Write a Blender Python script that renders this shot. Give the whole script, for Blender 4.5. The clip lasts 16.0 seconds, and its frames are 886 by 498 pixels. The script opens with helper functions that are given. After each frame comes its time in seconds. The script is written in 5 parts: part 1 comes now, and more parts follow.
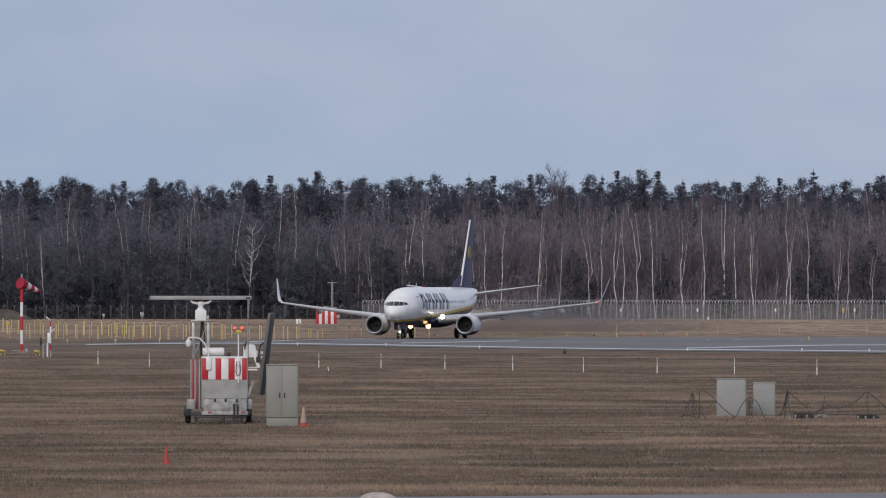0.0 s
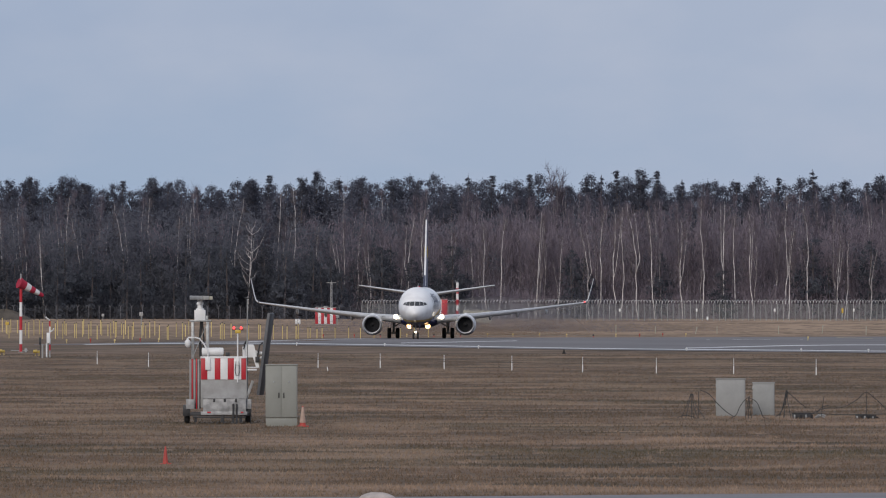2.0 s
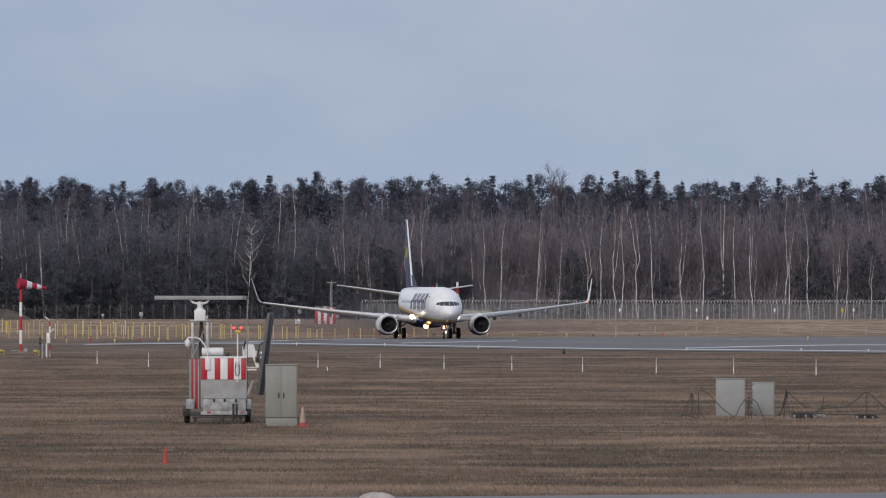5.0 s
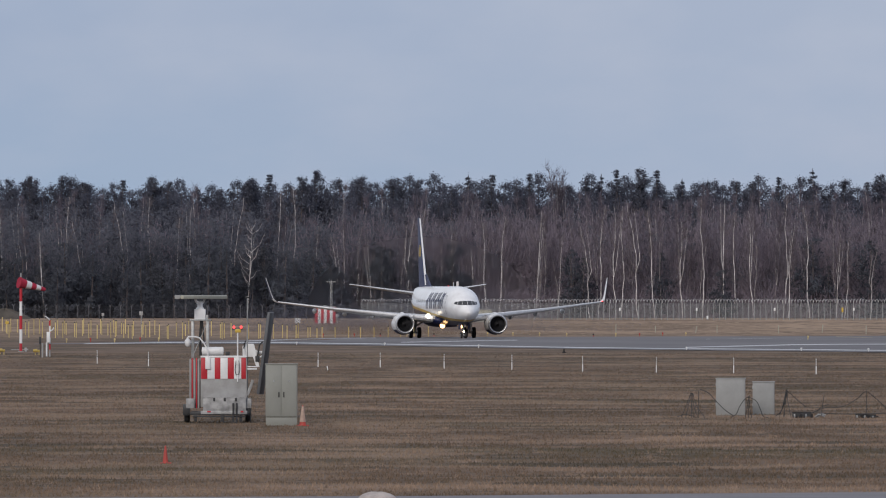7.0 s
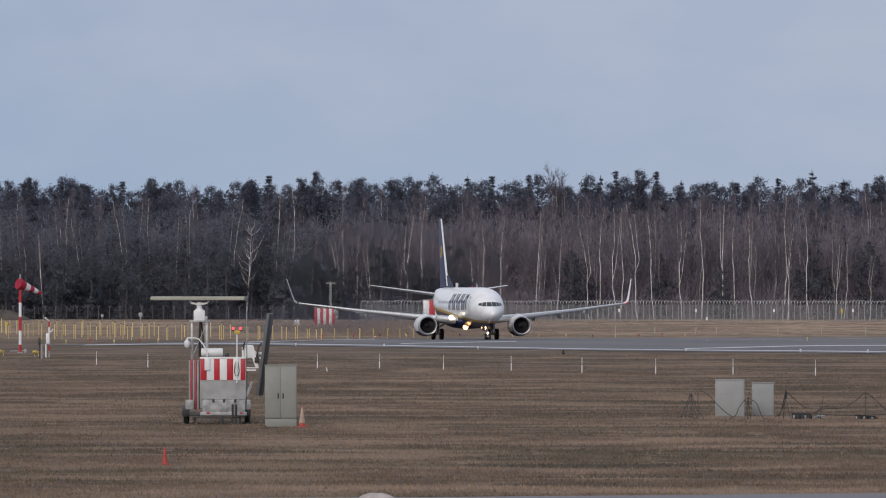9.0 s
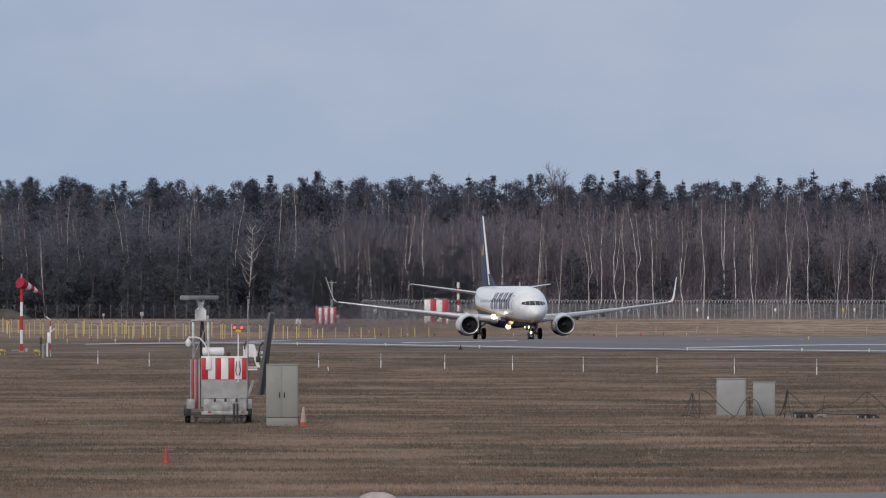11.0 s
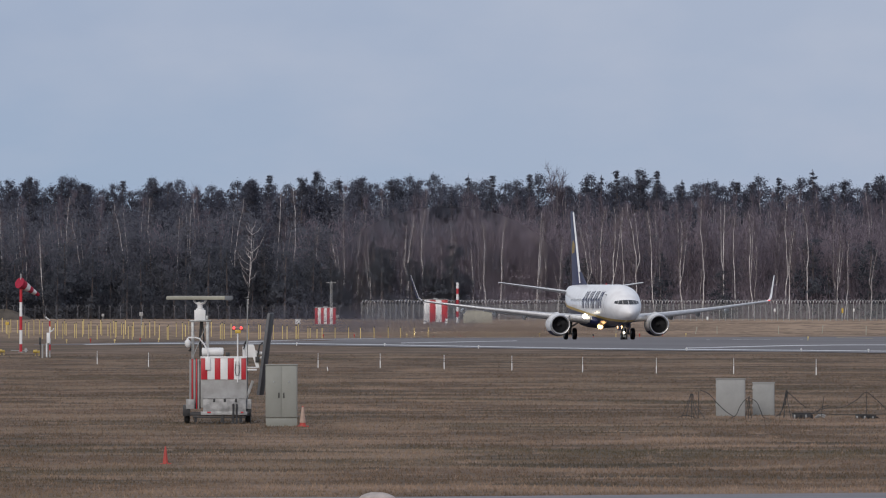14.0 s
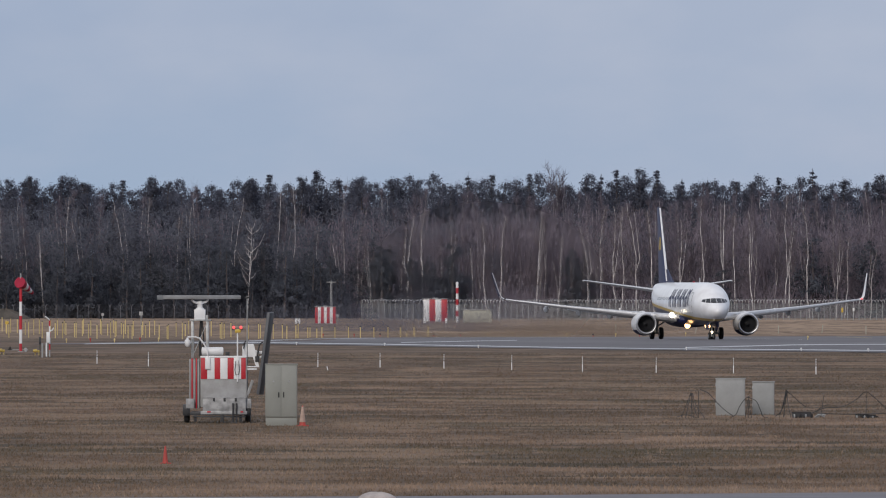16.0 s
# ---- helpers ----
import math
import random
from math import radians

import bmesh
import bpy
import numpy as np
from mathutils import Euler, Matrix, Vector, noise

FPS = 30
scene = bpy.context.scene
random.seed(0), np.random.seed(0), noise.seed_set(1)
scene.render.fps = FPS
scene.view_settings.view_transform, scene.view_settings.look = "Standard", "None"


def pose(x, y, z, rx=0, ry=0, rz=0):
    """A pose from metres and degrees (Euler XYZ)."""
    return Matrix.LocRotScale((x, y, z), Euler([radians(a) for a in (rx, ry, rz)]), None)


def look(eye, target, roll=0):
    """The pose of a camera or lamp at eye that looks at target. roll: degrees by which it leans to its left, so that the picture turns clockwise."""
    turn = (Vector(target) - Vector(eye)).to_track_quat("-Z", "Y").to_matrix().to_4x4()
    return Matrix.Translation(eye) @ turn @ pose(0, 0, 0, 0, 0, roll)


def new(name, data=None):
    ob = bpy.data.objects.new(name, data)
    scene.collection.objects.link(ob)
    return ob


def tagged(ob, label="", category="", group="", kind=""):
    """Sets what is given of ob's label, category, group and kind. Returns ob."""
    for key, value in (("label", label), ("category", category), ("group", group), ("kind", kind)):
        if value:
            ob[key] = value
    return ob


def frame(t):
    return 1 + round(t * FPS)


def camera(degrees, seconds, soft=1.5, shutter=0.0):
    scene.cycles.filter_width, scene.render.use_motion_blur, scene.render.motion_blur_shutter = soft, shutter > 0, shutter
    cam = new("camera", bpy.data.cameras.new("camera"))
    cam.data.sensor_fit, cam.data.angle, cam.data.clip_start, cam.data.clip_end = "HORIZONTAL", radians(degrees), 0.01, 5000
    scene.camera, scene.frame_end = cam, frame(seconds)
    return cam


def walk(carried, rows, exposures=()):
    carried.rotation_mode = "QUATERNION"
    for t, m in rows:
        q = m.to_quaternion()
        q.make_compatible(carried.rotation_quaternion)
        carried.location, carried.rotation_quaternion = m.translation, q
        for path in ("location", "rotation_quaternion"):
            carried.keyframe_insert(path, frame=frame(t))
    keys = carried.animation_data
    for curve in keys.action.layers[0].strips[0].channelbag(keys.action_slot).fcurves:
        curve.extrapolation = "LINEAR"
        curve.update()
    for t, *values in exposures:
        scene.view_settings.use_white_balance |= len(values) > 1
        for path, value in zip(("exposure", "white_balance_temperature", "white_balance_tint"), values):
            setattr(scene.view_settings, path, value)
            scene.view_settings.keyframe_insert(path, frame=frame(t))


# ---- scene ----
# ---- camera: a long lens on a tripod, five metres above the field, with a slight tremble ----
cam = camera(4.490, 16.0, soft=1.1)
TREMBLE = [(0, 1.4, 0), (0.5, 1, 0), (1, 0.3, 0), (1.5, 0, 0), (2.5, 0, 0), (3, 0, -1.3), (3.5, 0, -0.2), (4, 0, 0),
           (6.5, -0.4, -0.8), (7, 0, -1.3), (7.5, 0, -1.2), (8, 0, 0), (8.5, -1.2, 0.7), (9, -1.2, 0.9), (11.5, 1.4, -0.6),
           (12, 0, 0), (12.5, 0, -0.7), (13, 0, 0), (14, 0, 0), (14.5, 0, 0), (15, 0, -1.2), (15.5, 0, 0), (16, -0.3, -1)]
TREMOR = math.degrees(1 / 20000)
walk(cam, [(t, pose(0, 0, 5, 90.212 + dy * TREMOR, 0, dx * TREMOR)) for t, dx, dy in TREMBLE], [(0, 0.0, 6400, 10), (16, 0.0, 6400, 10)])

# ---- sky, sun ----
SUN_TURN, SUN_UP = 194, 25
world = bpy.data.worlds.new("world")
scene.world = world
world.use_nodes = True
wn, wl = world.node_tree.nodes, world.node_tree.links
wn.clear()
sky = wn.new("ShaderNodeTexSky")
sky.sky_type, sky.sun_disc = "NISHITA", False
sky.sun_elevation, sky.sun_rotation = radians(SUN_UP), radians(SUN_TURN)
clear = wn.new("ShaderNodeBackground")
clear.inputs[1].default_value = 0.08
wl.new(sky.outputs[0], clear.inputs[0])
coord = wn.new("ShaderNodeTexCoord")
split = wn.new("ShaderNodeSeparateXYZ")
wl.new(coord.outputs["Generated"], split.inputs[0])
rise = wn.new("ShaderNodeValToRGB")
rise.color_ramp.elements[0].position, rise.color_ramp.elements[0].color = 0.0, (0.328, 0.446, 0.612, 1)
rise.color_ramp.elements[1].position, rise.color_ramp.elements[1].color = 0.024, (0.340, 0.420, 0.586, 1)
mid = rise.color_ramp.elements.new(0.12)
mid.color = (0.66, 0.70, 0.78, 1)
high = rise.color_ramp.elements.new(0.5)
high.color = (0.74, 0.75, 0.80, 1)
wl.new(split.outputs[2], rise.inputs[0])
stretch = wn.new("ShaderNodeMapping")
stretch.inputs["Scale"].default_value = (1, 1, 2.2)
wl.new(coord.outputs["Generated"], stretch.inputs[0])
puffs = wn.new("ShaderNodeTexNoise")
puffs.inputs["Scale"].default_value, puffs.inputs["Detail"].default_value = 52, 6
wl.new(stretch.outputs[0], puffs.inputs["Vector"])
puff_ramp = wn.new("ShaderNodeValToRGB")
puff_ramp.color_ramp.elements[0].position, puff_ramp.color_ramp.elements[0].color = 0.42, (0, 0, 0, 1)
puff_ramp.color_ramp.elements[1].position, puff_ramp.color_ramp.elements[1].color = 0.70, (0.9, 0.9, 0.9, 1)
wl.new(puffs.outputs[0], puff_ramp.inputs[0])
cloud = wn.new("ShaderNodeMix")
cloud.data_type = "RGBA"
cloud.inputs["B"].default_value = (0.440, 0.495, 0.630, 1)
# the cover thickens towards the east
bank, both = wn.new("ShaderNodeMapRange"), wn.new("ShaderNodeMath")
bank.inputs["From Min"].default_value, bank.inputs["From Max"].default_value, bank.inputs["To Max"].default_value = -0.045, 0.055, 0.62
wl.new(split.outputs[0], bank.inputs[0])
both.operation, both.use_clamp = "MULTIPLY_ADD", True
wl.new(puff_ramp.outputs[0], both.inputs[0])
both.inputs[1].default_value = 0.55
wl.new(bank.outputs[0], both.inputs[2])
wl.new(both.outputs[0], cloud.inputs["Factor"])
wl.new(rise.outputs[0], cloud.inputs["A"])
veil = wn.new("ShaderNodeBackground")
veil.inputs[1].default_value = 0.98
wl.new(cloud.outputs["Result"], veil.inputs[0])
cover = wn.new("ShaderNodeMixShader")
cover.inputs[0].default_value = 0.9
wl.new(clear.outputs[0], cover.inputs[1])
wl.new(veil.outputs[0], cover.inputs[2])
wout = wn.new("ShaderNodeOutputWorld")
wl.new(cover.outputs[0], wout.inputs[0])

sun = new("sun", bpy.data.lights.new("sun", "SUN"))
sun.data.energy, sun.data.angle, sun.data.color = 1.4, radians(14), (1.0, 0.91, 0.82)
_a, _e = radians(SUN_TURN), radians(SUN_UP)
sun.matrix_world = look((1000 * math.sin(_a) * math.cos(_e), 1000 * math.cos(_a) * math.cos(_e), 1000 * math.sin(_e)), (0, 0, 0))


# ---- materials ----
def material(name, color, rough=0.6, metal=0.0, vary=0.12, scale=2.0, fine=30.0, bump=0.0, color2=None, emit=0.0, island=0.0, objrand=0.0,
             lo=0.35, hi=0.65, stretch3=(1, 1, 1), coat=0.0, thin=0.0):
    m = bpy.data.materials.new(name)
    m.use_nodes = True
    n, l = m.node_tree.nodes, m.node_tree.links
    p = n["Principled BSDF"]
    p.inputs["Roughness"].default_value, p.inputs["Metallic"].default_value = rough, metal
    p.inputs["Coat Weight"].default_value = coat
    if emit:
        p.inputs["Base Color"].default_value = (*color, 1)
        p.inputs["Emission Color"].default_value, p.inputs["Emission Strength"].default_value = (*color, 1), emit
        return m
    geo = n.new("ShaderNodeTexCoord")
    mp = n.new("ShaderNodeMapping")
    mp.inputs["Scale"].default_value = stretch3
    l.new(geo.outputs["Object"], mp.inputs[0])
    big, small = n.new("ShaderNodeTexNoise"), n.new("ShaderNodeTexNoise")
    big.inputs["Scale"].default_value, big.inputs["Detail"].default_value = scale, 6
    small.inputs["Scale"].default_value, small.inputs["Detail"].default_value = fine, 3
    l.new(mp.outputs[0], big.inputs["Vector"]), l.new(mp.outputs[0], small.inputs["Vector"])
    ramp = n.new("ShaderNodeValToRGB")
    ramp.color_ramp.elements[0].position, ramp.color_ramp.elements[1].position = lo, hi
    c2 = color2 or tuple(c * (1 - 2 * vary) for c in color)
    ramp.color_ramp.elements[0].color, ramp.color_ramp.elements[1].color = (*c2, 1), (*color, 1)
    l.new(big.outputs[0], ramp.inputs[0])
    shade = n.new("ShaderNodeHueSaturation")
    l.new(ramp.outputs[0], shade.inputs["Color"])
    val = n.new("ShaderNodeMapRange")
    val.inputs["To Min"].default_value, val.inputs["To Max"].default_value = 1 - vary, 1 + vary
    l.new(small.outputs[0], val.inputs[0])
    last = val.outputs[0]
    for kind, amount in (("ShaderNodeNewGeometry", island), ("ShaderNodeObjectInfo", objrand)):
        if amount:
            src = n.new(kind)
            r = n.new("ShaderNodeMapRange")
            r.inputs["To Min"].default_value, r.inputs["To Max"].default_value = 1 - amount, 1 + amount
            l.new(src.outputs["Random Per Island" if island and kind == "ShaderNodeNewGeometry" else "Random"], r.inputs[0])
            mul = n.new("ShaderNodeMath")
            mul.operation = "MULTIPLY"
            l.new(last, mul.inputs[0]), l.new(r.outputs[0], mul.inputs[1])
            last = mul.outputs[0]
    l.new(last, shade.inputs["Value"])
    l.new(shade.outputs[0], p.inputs["Base Color"])
    if bump:
        b = n.new("ShaderNodeBump")
        b.inputs["Strength"].default_value, b.inputs["Distance"].default_value = bump, 0.02
        l.new(small.outputs[0], b.inputs["Height"])
        l.new(b.outputs[0], p.inputs["Normal"])
    if thin:
        # light passes through thin needles and twig sprays
        tl, mx = n.new("ShaderNodeBsdfTranslucent"), n.new("ShaderNodeMixShader")
        l.new(shade.outputs[0], tl.inputs[0])
        mx.inputs[0].default_value = thin
        l.new(p.outputs[0], mx.inputs[1]), l.new(tl.outputs[0], mx.inputs[2])
        l.new(mx.outputs[0], n["Material Output"].inputs[0])
    return m


def grass_material(name, island):
    """Winter grass: dry straw streaks over dull green-brown, at two scales."""
    m = bpy.data.materials.new(name)
    m.use_nodes = True
    n, l = m.node_tree.nodes, m.node_tree.links
    p = n["Principled BSDF"]
    p.inputs["Roughness"].default_value = 0.9
    p.inputs["Specular IOR Level"].default_value = 0.15
    geo = n.new("ShaderNodeNewGeometry")

    def streak(sx, sy, detail, lo, hi, off):
        mp = n.new("ShaderNodeMapping")
        mp.inputs["Scale"].default_value, mp.inputs["Location"].default_value = (sx, sy, 0.0), (off, off, off)
        l.new(geo.outputs["Position"], mp.inputs[0])
        t = n.new("ShaderNodeTexNoise")
        t.inputs["Scale"].default_value, t.inputs["Detail"].default_value = 1.0, detail
        t.inputs["Distortion"].default_value = 0.5
        l.new(mp.outputs[0], t.inputs["Vector"])
        r = n.new("ShaderNodeMapRange")
        r.inputs["From Min"].default_value, r.inputs["From Max"].default_value = lo, hi
        l.new(t.outputs[0], r.inputs[0])
        return r.outputs[0]

    def mix(fac, a, b):
        x = n.new("ShaderNodeMix")
        x.data_type = "RGBA"
        l.new(fac, x.inputs["Factor"])
        for v, key in ((a, "A"), (b, "B")):
            if isinstance(v, tuple):
                x.inputs[key].default_value = (*v, 1)
            else:
                l.new(v, x.inputs[key])
        return x.outputs["Result"]

    base = mix(streak(0.075, 0.050, 3.5, 0.38, 0.62, 3.1), (0.084, 0.059, 0.039), (0.140, 0.096, 0.067))
    straw = mix(streak(0.13, 0.075, 6, 0.50, 0.66, 17.7), base, (0.235, 0.163, 0.116))
    green = mix(streak(0.045, 0.03, 4, 0.52, 0.70, 41.0), straw, (0.074, 0.060, 0.037))
    green = mix(streak(1.1, 0.33, 4, 0.56, 0.74, 5.5), green, (0.235, 0.165, 0.121))
    green = mix(streak(0.8, 0.28, 4, 0.58, 0.76, 23.5), green, (0.060, 0.045, 0.031))
    green = mix(streak(0.09, 0.15, 4, 0.55, 0.66, 61.0), green, (0.068, 0.054, 0.038))
    green = mix(streak(0.10, 0.12, 4, 0.54, 0.66, 77.0), green, (0.211, 0.151, 0.108))
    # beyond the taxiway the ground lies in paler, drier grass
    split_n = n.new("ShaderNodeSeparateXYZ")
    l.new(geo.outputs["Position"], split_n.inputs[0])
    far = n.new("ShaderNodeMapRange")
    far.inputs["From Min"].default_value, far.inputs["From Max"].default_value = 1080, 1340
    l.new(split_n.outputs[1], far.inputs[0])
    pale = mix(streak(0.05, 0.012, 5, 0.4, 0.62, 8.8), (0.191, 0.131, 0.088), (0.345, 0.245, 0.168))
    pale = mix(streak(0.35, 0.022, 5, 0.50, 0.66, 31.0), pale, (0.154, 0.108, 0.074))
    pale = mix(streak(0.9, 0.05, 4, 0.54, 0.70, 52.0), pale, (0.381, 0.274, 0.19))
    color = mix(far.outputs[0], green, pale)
    if island:
        r = n.new("ShaderNodeMapRange")
        r.inputs["To Min"].default_value, r.inputs["To Max"].default_value = 0.78, 1.30
        l.new(geo.outputs["Random Per Island"], r.inputs[0])
        hs = n.new("ShaderNodeHueSaturation")
        l.new(r.outputs[0], hs.inputs["Value"]), l.new(color, hs.inputs["Color"])
        color = hs.outputs[0]
    l.new(color, p.inputs["Base Color"])
    return m


def livery_material():
    """White skin over a navy belly, parted by a yellow line that climbs towards the tail."""
    m = bpy.data.materials.new("airliner skin")
    m.use_nodes = True
    n, l = m.node_tree.nodes, m.node_tree.links
    p = n["Principled BSDF"]
    p.inputs["Roughness"].default_value, p.inputs["Coat Weight"].default_value = 0.32, 0.3
    tc, sp = n.new("ShaderNodeTexCoord"), n.new("ShaderNodeSeparateXYZ")
    l.new(tc.outputs["Object"], sp.inputs[0])

    def math_node(op, a, b):
        x = n.new("ShaderNodeMath")
        x.operation = op
        for i, v in enumerate((a, b)):
            if isinstance(v, (int, float)):
                x.inputs[i].default_value = v
            else:
                l.new(v, x.inputs[i])
        return x.outputs[0]

    climb = math_node("ADD", math_node("MULTIPLY", sp.outputs[1], 0.052), 2.62)
    height = math_node("SUBTRACT", sp.outputs[2], climb)
    above, over = math_node("GREATER_THAN", height, 0.0), math_node("GREATER_THAN", height, 0.26)
    dirt = n.new("ShaderNodeTexNoise")
    dirt.inputs["Scale"].default_value, dirt.inputs["Detail"].default_value = 0.9, 6
    l.new(tc.outputs["Object"], dirt.inputs["Vector"])
    white = n.new("ShaderNodeValToRGB")
    white.color_ramp.elements[0].position, white.color_ramp.elements[0].color = 0.3, (0.76, 0.75, 0.75, 1)
    white.color_ramp.elements[1].position, white.color_ramp.elements[1].color = 0.6, (0.87, 0.87, 0.87, 1)
    l.new(dirt.outputs[0], white.inputs[0])
    first, second = n.new("ShaderNodeMix"), n.new("ShaderNodeMix")
    first.data_type = second.data_type = "RGBA"
    first.inputs["A"].default_value, first.inputs["B"].default_value = (0.012, 0.018, 0.075, 1), (0.60, 0.40, 0.06, 1)
    l.new(above, first.inputs["Factor"])
    l.new(over, second.inputs["Factor"])
    l.new(first.outputs["Result"], second.inputs["A"]), l.new(white.outputs[0], second.inputs["B"])
    l.new(second.outputs["Result"], p.inputs["Base Color"])
    return m


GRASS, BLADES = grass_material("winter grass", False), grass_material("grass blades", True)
ASPHALT = material("asphalt", (0.160, 0.148, 0.152), 0.62, vary=0.10, scale=0.05, fine=1.5, bump=0.2, color2=(0.112, 0.105, 0.109), stretch3=(1, 0.4, 1))
ASPHALT.node_tree.nodes["Principled BSDF"].inputs["Specular IOR Level"].default_value = 0.14
CONCRETE = material("concrete road", (0.17, 0.16, 0.17), 0.7, vary=0.12, scale=0.3, fine=6, bump=0.3)
LINE_WHITE = material("white road paint with sheen", (0.76, 0.76, 0.76), 0.5, vary=0.18, scale=0.16, fine=2.0, color2=(0.40, 0.40, 0.41))
LINE_YELLOW = material("yellow road paint", (0.50, 0.36, 0.08), 0.5, vary=0.15, scale=0.3, fine=2.0)
SKIN = livery_material()
WHITE = material("white paint", (0.78, 0.78, 0.78), 0.4, vary=0.05, scale=1.5, fine=12)
WORN_WHITE = material("weathered white paint", (0.36, 0.36, 0.36), 0.55, vary=0.10, scale=2.2, fine=14, bump=0.2, color2=(0.27, 0.265, 0.255))
NAVY = material("navy paint", (0.012, 0.018, 0.080), 0.5, vary=0.08, scale=0.8, fine=8)
YELLOW = material("yellow paint", (0.62, 0.42, 0.06), 0.45, vary=0.12, scale=2, fine=15)
POLE_YELLOW = material("yellow pole paint", (0.70, 0.54, 0.23), 0.6, vary=0.15, scale=1, fine=8, objrand=0.25)
RED = material("red paint", (0.50, 0.018, 0.032), 0.5, vary=0.12, scale=2, fine=14)
WING_GREY = material("wing grey paint", (0.64, 0.65, 0.66), 0.38, vary=0.06, scale=0.7, fine=6)
METAL = material("bare polished metal", (0.62, 0.62, 0.63), 0.42, 0.8, vary=0.08, scale=3, fine=20)
DULL_METAL = material("galvanised metal", (0.42, 0.43, 0.43), 0.5, 0.6, vary=0.15, scale=4, fine=30)
DARK_METAL = material("dark grey metal", (0.042, 0.042, 0.046), 0.55, 0.1, vary=0.2, scale=3, fine=25)
BLACK = material("black void", (0.012, 0.012, 0.014), 0.5, vary=0.1)
FAN = material("titanium fan blade", (0.09, 0.09, 0.10), 0.35, 0.7, vary=0.1)
RUBBER = material("tyre rubber", (0.022, 0.022, 0.023), 0.8, vary=0.15, scale=5, fine=40)
CABIN_GLASS = material("greyish cabin glass", (0.26, 0.27, 0.29), 0.2, vary=0.04)
GLASS = material("dark cockpit glass", (0.02, 0.022, 0.026), 0.08, vary=0.02)
CABINET = material("grey-green enamel", (0.265, 0.27, 0.245), 0.6, vary=0.05, scale=1.2, fine=18, bump=0.1, color2=(0.235, 0.24, 0.215))
BOX_GREY = material("pale grey enamel", (0.300, 0.305, 0.300), 0.6, vary=0.07, scale=1.5, fine=18, color2=(0.255, 0.26, 0.255))
PANEL_GREY = material("grey radome plastic", (0.20, 0.21, 0.22), 0.55, vary=0.1, scale=2, fine=20)
PANEL_DARK = material("dark grey radome plastic", (0.105, 0.11, 0.12), 0.55, vary=0.1, scale=2, fine=20)
ORANGE = material("orange cone plastic", (0.44, 0.055, 0.040), 0.55, vary=0.10, scale=5, fine=40)
FADED = material("faded cone sleeve", (0.47, 0.33, 0.26), 0.6, vary=0.15, scale=8, fine=40)
CABLE = material("black cable sheath", (0.02, 0.02, 0.022), 0.55, vary=0.1)
SOCK_RED = material("red sock cloth", (0.38, 0.018, 0.05), 0.85, vary=0.12, scale=3, fine=30)
SOCK_WHITE = material("white sock cloth", (0.66, 0.66, 0.68), 0.85, vary=0.08, scale=3, fine=30)
WIRE = material("fence wire", (0.30, 0.31, 0.32), 0.5, 0.5, vary=0.12, scale=1, fine=10)
FENCE_GREY = material("weathered fence grey", (0.135, 0.135, 0.15), 0.7, 0.1, vary=0.2, scale=1, fine=10, objrand=0.3)
BEIGE = material("beige plaster", (0.42, 0.41, 0.34), 0.8, vary=0.1, scale=0.7, fine=8)
ROCK = material("pale stone", (0.50, 0.44, 0.41), 0.85, vary=0.15, scale=3, fine=25, bump=0.6)
EARTH = material("dark earth", (0.10, 0.085, 0.07), 0.95, vary=0.2, scale=0.6, fine=6, bump=0.6)
PINE_BARK = material("pine bark", (0.15, 0.125, 0.125), 0.9, vary=0.2, scale=0.7, fine=5, objrand=0.2, stretch3=(1, 1, 0.3))
BIRCH_BARK = material("birch bark", (0.56, 0.52, 0.50), 0.8, vary=0.2, scale=0.5, fine=4, island=0.45, color2=(0.17, 0.145, 0.15), lo=0.40, hi=0.60)
# needles and twigs lifted and blued: the missing distance haze is in their colour
HAZY_NEEDLES = material("pine needles", (0.124, 0.130, 0.166), 0.9, vary=0.12, scale=0.35, fine=3, island=0.05, objrand=0.14, color2=(0.106, 0.112, 0.148), thin=0.5)
HAZY_YOUNG_NEEDLES = material("young pine needles", (0.124, 0.132, 0.152), 0.9, vary=0.12, scale=0.3, fine=3, island=0.05, objrand=0.2, color2=(0.100, 0.107, 0.130), thin=0.5)
# scrub and brush paled in colour to lift deep shade between the trunks
PALED_SCRUB = material("paled olive scrub", (0.180, 0.186, 0.220), 0.9, vary=0.12, scale=0.12, fine=1.5, island=0.12, color2=(0.148, 0.154, 0.190), thin=0.5)
HAZY_TWIGS = material("bare birch twigs", (0.202, 0.172, 0.202), 0.9, vary=0.15, scale=0.3, fine=3, island=0.2, objrand=0.14, color2=(0.165, 0.141, 0.170), thin=0.5)
PALED_BRUSH = material("paled brown brushwood", (0.335, 0.280, 0.318), 0.9, vary=0.15, scale=0.12, fine=1.5, island=0.2, color2=(0.260, 0.224, 0.265), thin=0.5)

WHITE_BARK = material("white birch bark", (0.66, 0.63, 0.62), 0.8, vary=0.15, scale=0.8, fine=4, color2=(0.42, 0.39, 0.39), lo=0.40, hi=0.58)
PALE_TWIGS = material("pale birch twigs", (0.17, 0.145, 0.15), 0.85, vary=0.2, scale=0.3, fine=3, island=0.3, color2=(0.13, 0.11, 0.12))
SCUFFED = material("scuffed grey metal", (0.40, 0.40, 0.40), 0.55, 0.2, vary=0.15, scale=3.2, fine=22, bump=0.2, color2=(0.20, 0.20, 0.20))
COIL = material("bright coiled wire", (0.74, 0.75, 0.77), 0.45, 0.0, vary=0.15, scale=1, fine=10)
LAMP_WARM = material("landing light", (1.0, 0.86, 0.64), emit=4)
